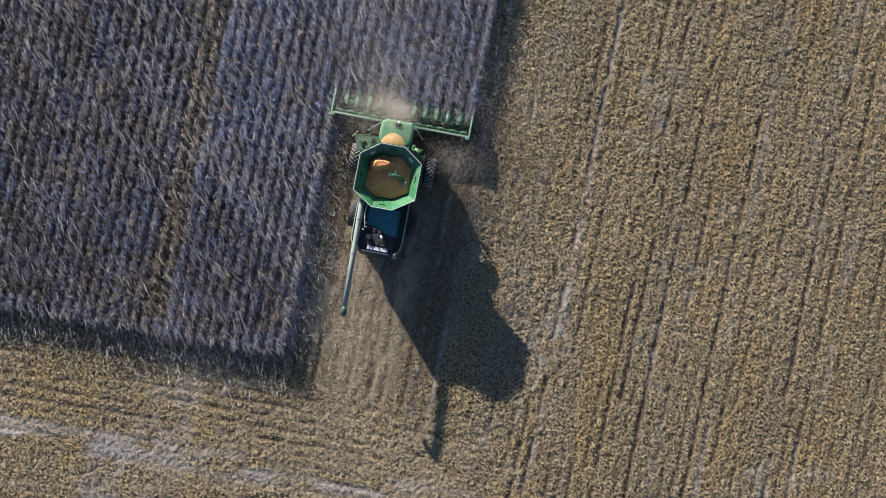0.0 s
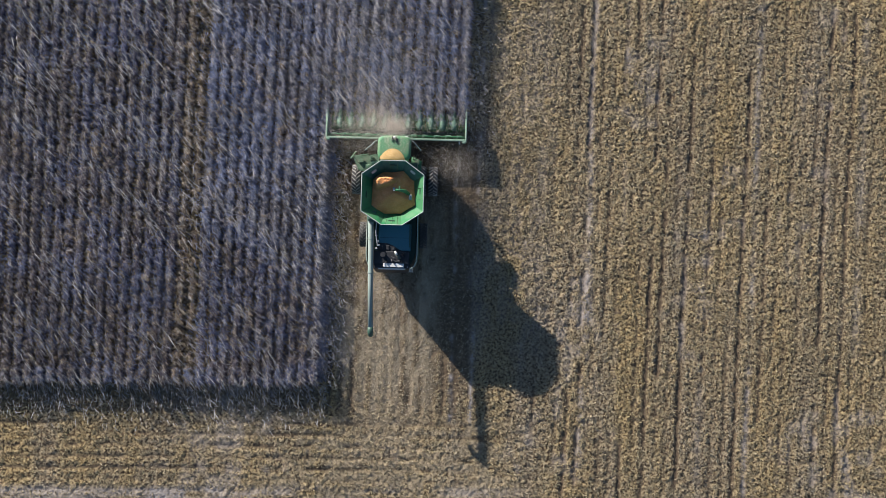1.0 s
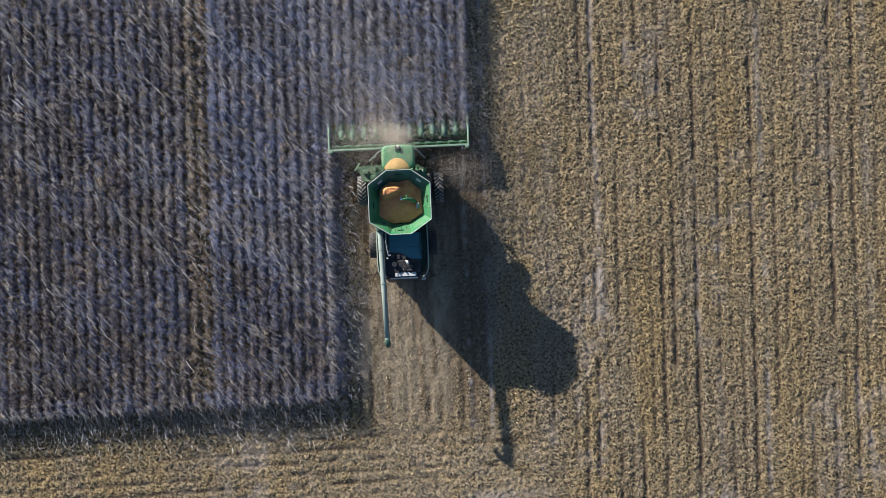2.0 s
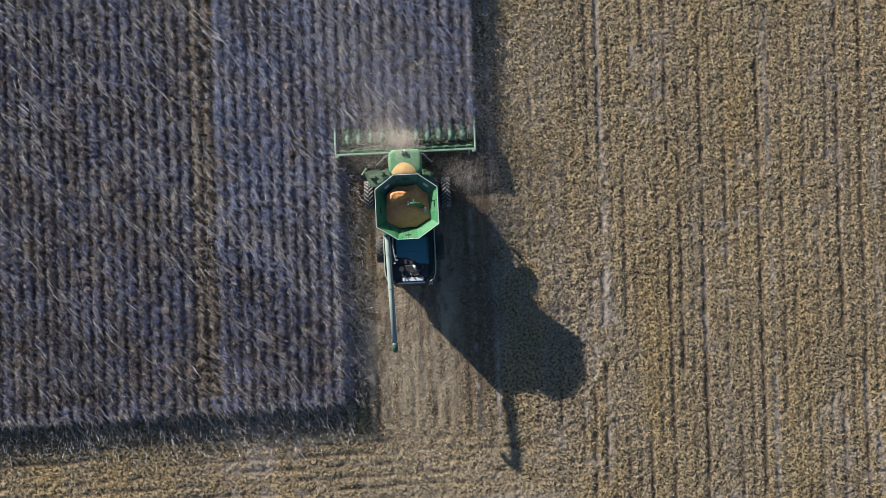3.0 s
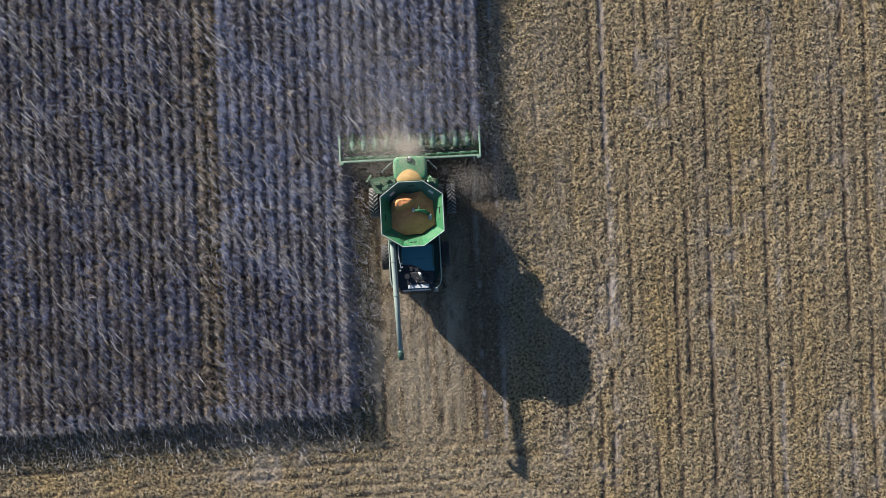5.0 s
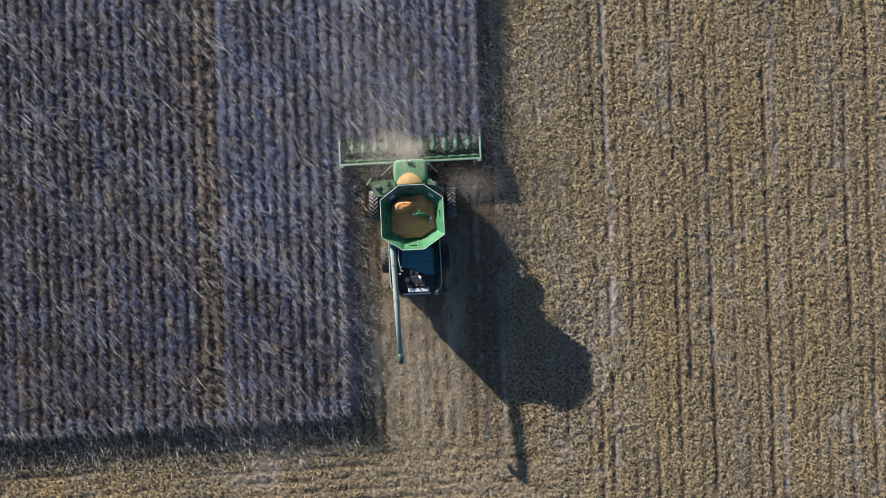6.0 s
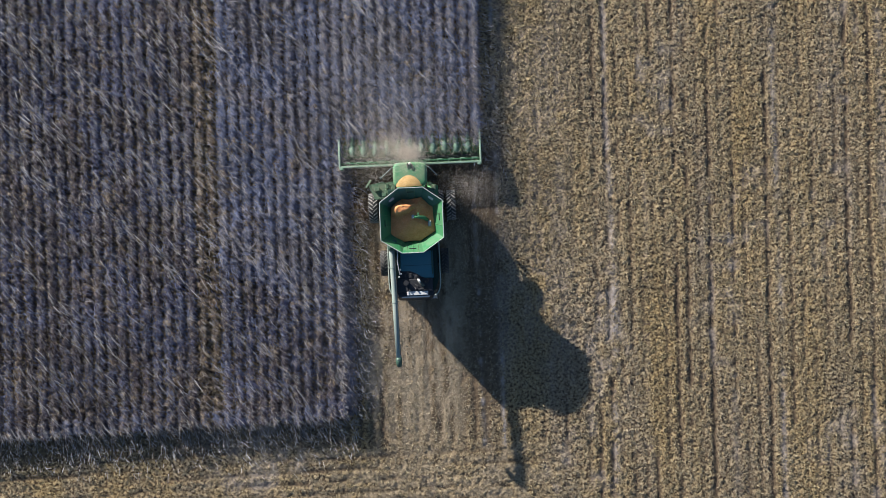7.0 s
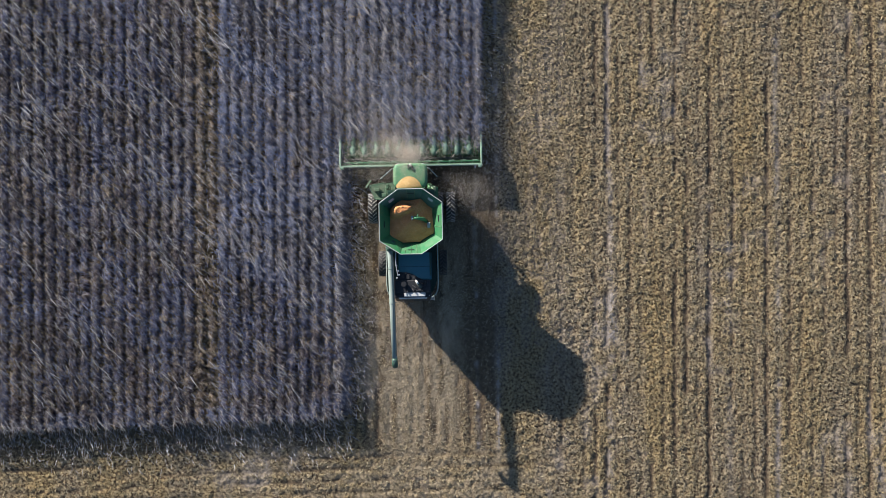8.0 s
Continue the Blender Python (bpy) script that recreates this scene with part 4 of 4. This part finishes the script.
def wheel_meshes(radius, width, lug_material):
    """Tyre carcass, one lug for either side of the tread, and the dished rim, round the x axis."""
    prof = [(-0.5, 0.60), (-0.5, 0.80), (-0.46, 0.93), (-0.34, 0.965), (0.0, 0.975), (0.34, 0.965), (0.46, 0.93), (0.5, 0.80), (0.5, 0.60)]
    tyre = bmesh.new()
    seg = 40
    vs = [[tyre.verts.new((u * width, radius * r * math.cos(a), radius * r * math.sin(a))) for u, r in prof] for a in (2 * math.pi * k / seg for k in range(seg))]
    for k in range(seg):
        for i in range(len(prof) - 1):
            tyre.faces.new((vs[k][i], vs[k][i + 1], vs[(k + 1) % seg][i + 1], vs[(k + 1) % seg][i]))
    lugs = []
    for s in (-1, 1):
        lug = bmesh.new()
        c = []
        for u, da in ((0.03, 0.0), (0.49, -0.26)):
            for dd in (-0.035, 0.035):
                for r in (0.955, 1.03 if u < 0.3 else 1.0):
                    c.append(lug.verts.new((s * u * width, radius * r * math.cos(da + dd), radius * r * math.sin(da + dd))))
        for f in ((0, 1, 3, 2), (4, 6, 7, 5), (0, 4, 5, 1), (2, 3, 7, 6), (1, 5, 7, 3), (0, 2, 6, 4)):
            lug.faces.new([c[i] for i in f])
        lugs.append(tidy(lug, "lug", lug_material))
    rim = bmesh.new()
    rings = []
    for u, r in ((-0.42, 0.61), (-0.36, 0.56), (-0.05, 0.5), (0.0, 0.16), (0.08, 0.14), (0.08, 0.02)):
        rings.append([(u * width, radius * r * math.cos(a), radius * r * math.sin(a)) for a in (2 * math.pi * k / 28 for k in range(28))])
    add_loft(rim, rings, cap_first=False)
    return tidy(tyre, "tyre", RUBBER), tidy(rim, "rim", YELLOW), lugs


def build_wheels():
    for radius, width, count, y, xs, lug_material in ((0.97, 0.60, 22, 0.79, (-2.54, -1.78, 1.78, 2.54), LUG), (0.83, 0.52, 20, -2.85, (-1.98, 1.98), REAR_LUG)):
        tyre, rim, lugs = wheel_meshes(radius, width, lug_material)
        for x in xs:
            w = new("tyre", tyre)
            w.parent = combine
            w.matrix_local = pose(x, y, radius, 0, 0, 0 if x < 0 else 180)
            tagged(w, "dusty black lugged tyre")
            r = new("rim", rim)
            r.parent = w
            tagged(r, "yellow wheel rim")
            for k in range(count):
                for half, lug in enumerate(lugs):
                    o = new("lug", lug)
                    o.parent = w
                    o.matrix_local = pose(0, 0, 0, 360 * (k + 0.5 * half) / count)
    for y, half, z in ((0.79, 2.5, 0.97), (-2.85, 1.9, 0.83)):
        bm = bmesh.new()
        add_tube(bm, [(-half, y, z), (half, y, z)], 0.14, 10)
        part("axle", bm, BLACK, combine)


build_wheels()


def build_header():
    """Twelve-row corn head with its snouts, gathering units and cross auger."""
    bm = bmesh.new()
    add_box(bm, (0, 3.55, 1.08), (9.36, 0.13, 0.22), 0.03)
    head = part("corn_head", bm, HEAD, combine, "wide green twelve-row corn head")
    bm = bmesh.new()
    add_loft(bm, [[(-4.6, 3.6, 1.0), (4.6, 3.6, 1.0), (4.6, 3.64, 1.0), (-4.6, 3.64, 1.0)], [(-4.6, 3.68, 0.4), (4.6, 3.68, 0.4), (4.6, 3.72, 0.4), (-4.6, 3.72, 0.4)]])
    part("back_sheet", bm, GREEN_DULL, head)
    bm = bmesh.new()
    add_box(bm, (0, 3.79, 0.98), (9.1, 0.07, 0.06), 0.015)
    part("trough_rail", bm, GREEN, head)
    bm = bmesh.new()
    add_box(bm, (0, 4.02, 0.38), (9.2, 0.72, 0.05), 0.01)
    part("trough", bm, GREEN_DULL, head)
    bm = bmesh.new()
    add_tube(bm, [(-4.5, 4.0, 0.62), (4.5, 4.0, 0.62)], 0.11, 12)
    au = part("cross_auger", bm, DARK_STEEL, head, "steel cross auger", True)
    for s in (-1, 1):
        bm = bmesh.new()
        turns, steps = 7.0, 140
        inner, outer = [], []
        for i in range(steps + 1):
            a = s * 2 * math.pi * turns * i / steps
            x = s * (0.5 + 3.9 * i / steps)
            inner.append(bm.verts.new((x, 4.0 + 0.1 * math.cos(a), 0.62 + 0.1 * math.sin(a))))
            outer.append(bm.verts.new((x, 4.0 + 0.25 * math.cos(a), 0.62 + 0.25 * math.sin(a))))
        for i in range(steps):
            bm.faces.new((inner[i], inner[i + 1], outer[i + 1], outer[i]))
        fl = part("auger_flight", bm, DARK_STEEL, au)
        so = fl.modifiers.new("thick", "SOLIDIFY")
        so.thickness = 0.012
    # snouts: rounded hood, then a long low nose
    bm = bmesh.new()
    rings = []
    for y, w, z, h in ((4.22, 0.13, 0.74, 0.10), (4.34, 0.21, 0.78, 0.17), (4.62, 0.235, 0.76, 0.19), (4.86, 0.20, 0.70, 0.16), (4.95, 0.15, 0.66, 0.12), (5.02, 0.19, 0.62, 0.16), (5.3, 0.16, 0.50, 0.13), (5.7, 0.085, 0.32, 0.08), (5.98, 0.02, 0.2, 0.02)):
        rings.append([(w * math.cos(a), y, z - 0.12 + (h + 0.12) * max(0, math.sin(a)) ** 0.8) for a in (math.pi * k / 10 for k in range(11))] + [(0, y, z - 0.16)])
    add_loft(bm, rings)
    snout = part("snout", bm, SNOUT, head, "rounded green row divider", True)
    for k in range(1, 12):
        x = (k - 6) * ROW
        o = snout if k == 1 else snout.copy()
        if k > 1:
            scene.collection.objects.link(o)
        o.location = (x, 0, 0)
    # gathering units between them
    bm = bmesh.new()
    for s in (-1, 1):
        add_box(bm, (s * 0.10, 4.62, 0.56), (0.13, 0.86, 0.04), 0.01)
        add_tube(bm, [(s * 0.09, 4.25, 0.62), (s * 0.09, 5.05, 0.50)], 0.035, 6)
    unit = part("gathering_unit", bm, GREEN_DULL, head, "row unit with gathering chains")
    bm = bmesh.new()
    add_box(bm, (0.02, 3.86, 0.95), (0.36, 0.055, 0.045), 0.012)
    add_box(bm, (-0.12, 3.74, 1.0), (0.05, 0.22, 0.045), 0.012, Matrix.Rotation(-0.5, 3, "Z"))
    brk = part("stalk_bracket", bm, HEAD, head, "pale green bracket")
    for k in range(12):
        x = (k - 5.5) * ROW
        for src in (unit, brk):
            o = src if k == 0 else src.copy()
            if k:
                scene.collection.objects.link(o)
            o.location = (x, 0, 0)
    # end dividers
    for s in (-1, 1):
        x = s * 4.63
        bm = bmesh.new()
        rings = []
        for y, w, z0, z1 in ((3.46, 0.05, 0.4, 1.2), (4.3, 0.06, 0.35, 1.16), (4.95, 0.075, 0.3, 1.02), (5.4, 0.07, 0.22, 0.75), (6.05, 0.015, 0.18, 0.26)):
            rings.append([(x - w, y, z0), (x + w, y, z0), (x + w, y, z1 - 0.04), (x + w * 0.5, y, z1), (x - w * 0.5, y, z1), (x - w, y, z1 - 0.04)])
        add_loft(bm, rings)
        part("end_divider", bm, HEAD, head, "pale green end divider")
        bm = bmesh.new()
        add_box(bm, (x - s * 0.12, 3.45, 1.1), (0.22, 0.2, 0.2), 0.04)
        part("end_bracket", bm, HEAD, head)
    bm = bmesh.new()
    add_box(bm, (4.2, 3.40, 1.05), (0.07, 0.2, 0.1), 0.02)
    part("hose_coupler", bm, SILVER, head)
    bm = bmesh.new()
    add_loft(bm, [[(-0.78, 2.0, 0.9), (0.78, 2.0, 0.9), (0.78, 2.0, 1.9), (-0.78, 2.0, 1.9)], [(-0.85, 3.48, 0.45), (0.85, 3.48, 0.45), (0.85, 3.48, 1.1), (-0.85, 3.48, 1.1)]])
    part("feeder_house", bm, GREEN_DULL, combine)


build_header()


# ---- torn leaves caught on the corn head ----
def build_debris():
    rng = np.random.RandomState(31)
    n = 1500
    x, y = rng.uniform(-4.5, 4.5, n), rng.uniform(3.95, 5.3, n)
    z = np.where(y < 4.25, 0.5, 0.92 - 0.22 * (y - 4.3)) - 0.25 * (np.abs(((x + 0.381) / ROW) % 1 - 0.5) < 0.2) + rng.uniform(-0.03, 0.05, n)
    v, f = ribbons(np.stack([x, y, z], -1), rng.uniform(0, 6.3, n), rng.uniform(-0.2, 0.9, n), rng.uniform(0.12, 0.42, n), rng.uniform(0.02, 0.05, n), rng.uniform(0.2, 1.4, n), rng.normal(0, 0.7, n), 3)
    ob = new("crop_debris", raw_mesh("crop_debris", v, f, DEBRIS))
    ob.matrix_world = combine.matrix_world
    tagged(ob, "torn greenish corn leaves lying on the corn head", "crop residue", kind="stuff")


build_debris()


# ---- grain ----
def build_grain():
    rings = []
    n = 72
    rnd = np.random.RandomState(8)
    lift = rnd.uniform(-0.03, 0.03, (25, n))
    edge = rnd.uniform(0, 1, 12)
    for j in range(25):
        s = 1.0 - j / 24.5
        ring = []
        for k in range(n):
            t = 8 * k / n
            i = int(t) % 8
            u = t - int(t)
            e = 12 * k / n
            e0, e1, w = edge[int(e) % 12], edge[(int(e) + 1) % 12], e - int(e)
            rise = 0.06 + 0.30 * (e0 * (1 - w) + e1 * w)
            up = rise / (RIM_Z - TANK_LOW_Z)
            lx, ly = LOW[i][0] * (1 - u) + LOW[(i + 1) % 8][0] * u, LOW[i][1] * (1 - u) + LOW[(i + 1) % 8][1] * u
            rx, ry = RIM[i][0] * (1 - u) + RIM[(i + 1) % 8][0] * u, RIM[i][1] * (1 - u) + RIM[(i + 1) % 8][1] * u
            x, y = (lx + (rx - lx) * up) * 1.005, (ly + (ry - ly) * up) * 1.005
            cx, cy = 0.02, -0.12
            x, y = cx + (x - cx) * s, cy + (y - cy) * s * (0.97 if y > cy else 0.93)
            h = TANK_LOW_Z + rise * s + 0.56 * (1 - s) ** 0.85 + 0.4 * lift[j, k] * (0.5 + 0.5 * s)
            p, q = 0.98 * (x + 0.56) + 0.2 * (y - 0.56), -0.2 * (x + 0.56) + 0.98 * (y - 0.56)
            h = h + (GRAIN_RIDGE + 0.8 * lift[j, k]) * math.exp(-((p / 0.66) ** 4 + abs(q / ((0.34 if q > 0 else 0.24) * (1.0 - 0.6 * max(-0.6, min(0.9, p))))) ** 3))
            h = min(h, 4.12 + 0.7 * lift[j, k] + 0.10 * q)
            ring.append((x, y, h))
        rings.append(ring)
    bm = bmesh.new()
    add_loft(bm, rings, cap_first=False)
    me = bpy.data.meshes.new("grain_heap")
    bmesh.ops.recalc_face_normals(bm, faces=bm.faces)
    for f in bm.faces:
        f.smooth = True
    bm.to_mesh(me)
    bm.free()
    me.materials.append(GRAIN)
    ob = new("grain_heap", me)
    ob.matrix_world = combine.matrix_world
    tagged(ob, "heap of golden shelled corn in the open tank", "grain", kind="stuff")
    # kernels spilled over the tank front onto the cab roof
    rings = []
    for j in range(7):
        s = 1 - j / 7
        rings.append([(-0.10 + 0.80 * s * math.cos(a) * (1 + 0.04 * math.sin(5 * a)), 1.98 + 0.78 * s * math.sin(a), 3.43 + 0.14 * (1 - s ** 2)) for a in (math.pi * k / 24 for k in range(25))])
    bm = bmesh.new()
    add_loft(bm, rings, cap_first=False, closed=False)
    me = bpy.data.meshes.new("spilled_grain")
    bmesh.ops.recalc_face_normals(bm, faces=bm.faces)
    bm.to_mesh(me)
    bm.free()
    me.materials.append(GRAIN_DUSTY)
    ob = new("spilled_grain", me)
    ob.matrix_world = combine.matrix_world
    tagged(ob, "golden shelled corn spilled on the cab roof", "grain", kind="stuff")


GRAIN_RIDGE = 1.05
build_grain()


# ---- dust in the air ----
def build_dust(name, label, puffs, seed, material, share=0.7, size=0.0105):
    """Fine specks, thick in the middle of each puff and thinning out: centre, spread, count."""
    rng = np.random.RandomState(seed)
    ps = []
    for c, s, n in puffs:
        ps.append(np.array(c) + rng.normal(0, 1, (int(n * share), 3)) * np.array(s))
    p = np.concatenate(ps)
    p = p[p[:, 2] > 0.15]
    n = len(p)
    tri = rng.normal(0, 1, (n, 3, 3))
    tri = tri / np.linalg.norm(tri, axis=2, keepdims=True)
    verts = (p[:, None] + tri * size * rng.uniform(0.65, 1.3, (n, 1, 1))).reshape(-1, 3)
    faces = np.arange(n * 3).reshape(-1, 3)
    ob = new(name, raw_mesh(name, verts, faces, material))
    tagged(ob, label, "dust", kind="stuff")


build_dust("dust_cloud", "tan dust cloud rising over the corn head", [
    ((-0.6, 4.2, 2.4), (0.50, 0.38, 0.4), 60000),
    ((-0.3, 4.1, 2.4), (0.45, 0.36, 0.4), 40000),
    ((-2.4, 4.2, 2.2), (1.0, 0.45, 0.3), 32000),
    ((-1.5, 4.8, 2.3), (0.7, 0.5, 0.4), 50000),
    ((-2.5, 6.2, 2.6), (1.3, 1.0, 0.5), 30000),
    ((-3.6, 9.0, 3.0), (1.7, 2.0, 0.5), 20000),
], 3, DUST, 1.0, 0.0085)
build_dust("dust_veil", "thin grey dust veil hanging over the standing corn", [
    ((0.3, 8.0, 2.3), (2.3, 1.9, 0.4), 75000),
    ((-3.0, 9.5, 2.6), (2.4, 3.0, 0.5), 50000),
], 9, VEIL)
build_dust("dust_haze", "thin dust drifting round the wheels and behind", [
    ((3.2, 1.9, 1.2), (1.1, 0.7, 0.3), 50000),
    ((-2.4, 2.9, 1.2), (0.8, 0.35, 0.3), 18000),
    ((5.2, 4.5, 1.0), (0.8, 2.6, 0.3), 15000),
    ((-0.7, 3.4, 4.3), (0.8, 0.4, 0.2), 14000),
    ((-3.2, 3.7, 2.0), (1.3, 0.5, 0.3), 16000),
    ((4.1, -1.2, 0.7), (0.6, 2.4, 0.3), 24000),
    ((-3.7, -2.0, 0.8), (0.55, 3.2, 0.3), 18000),
    ((-0.9, -6.2, 0.9), (1.5, 0.6, 0.3), 22000),
    ((1.4, -7.2, 0.9), (1.3, 1.0, 0.3), 24000),
], 5, DUST)
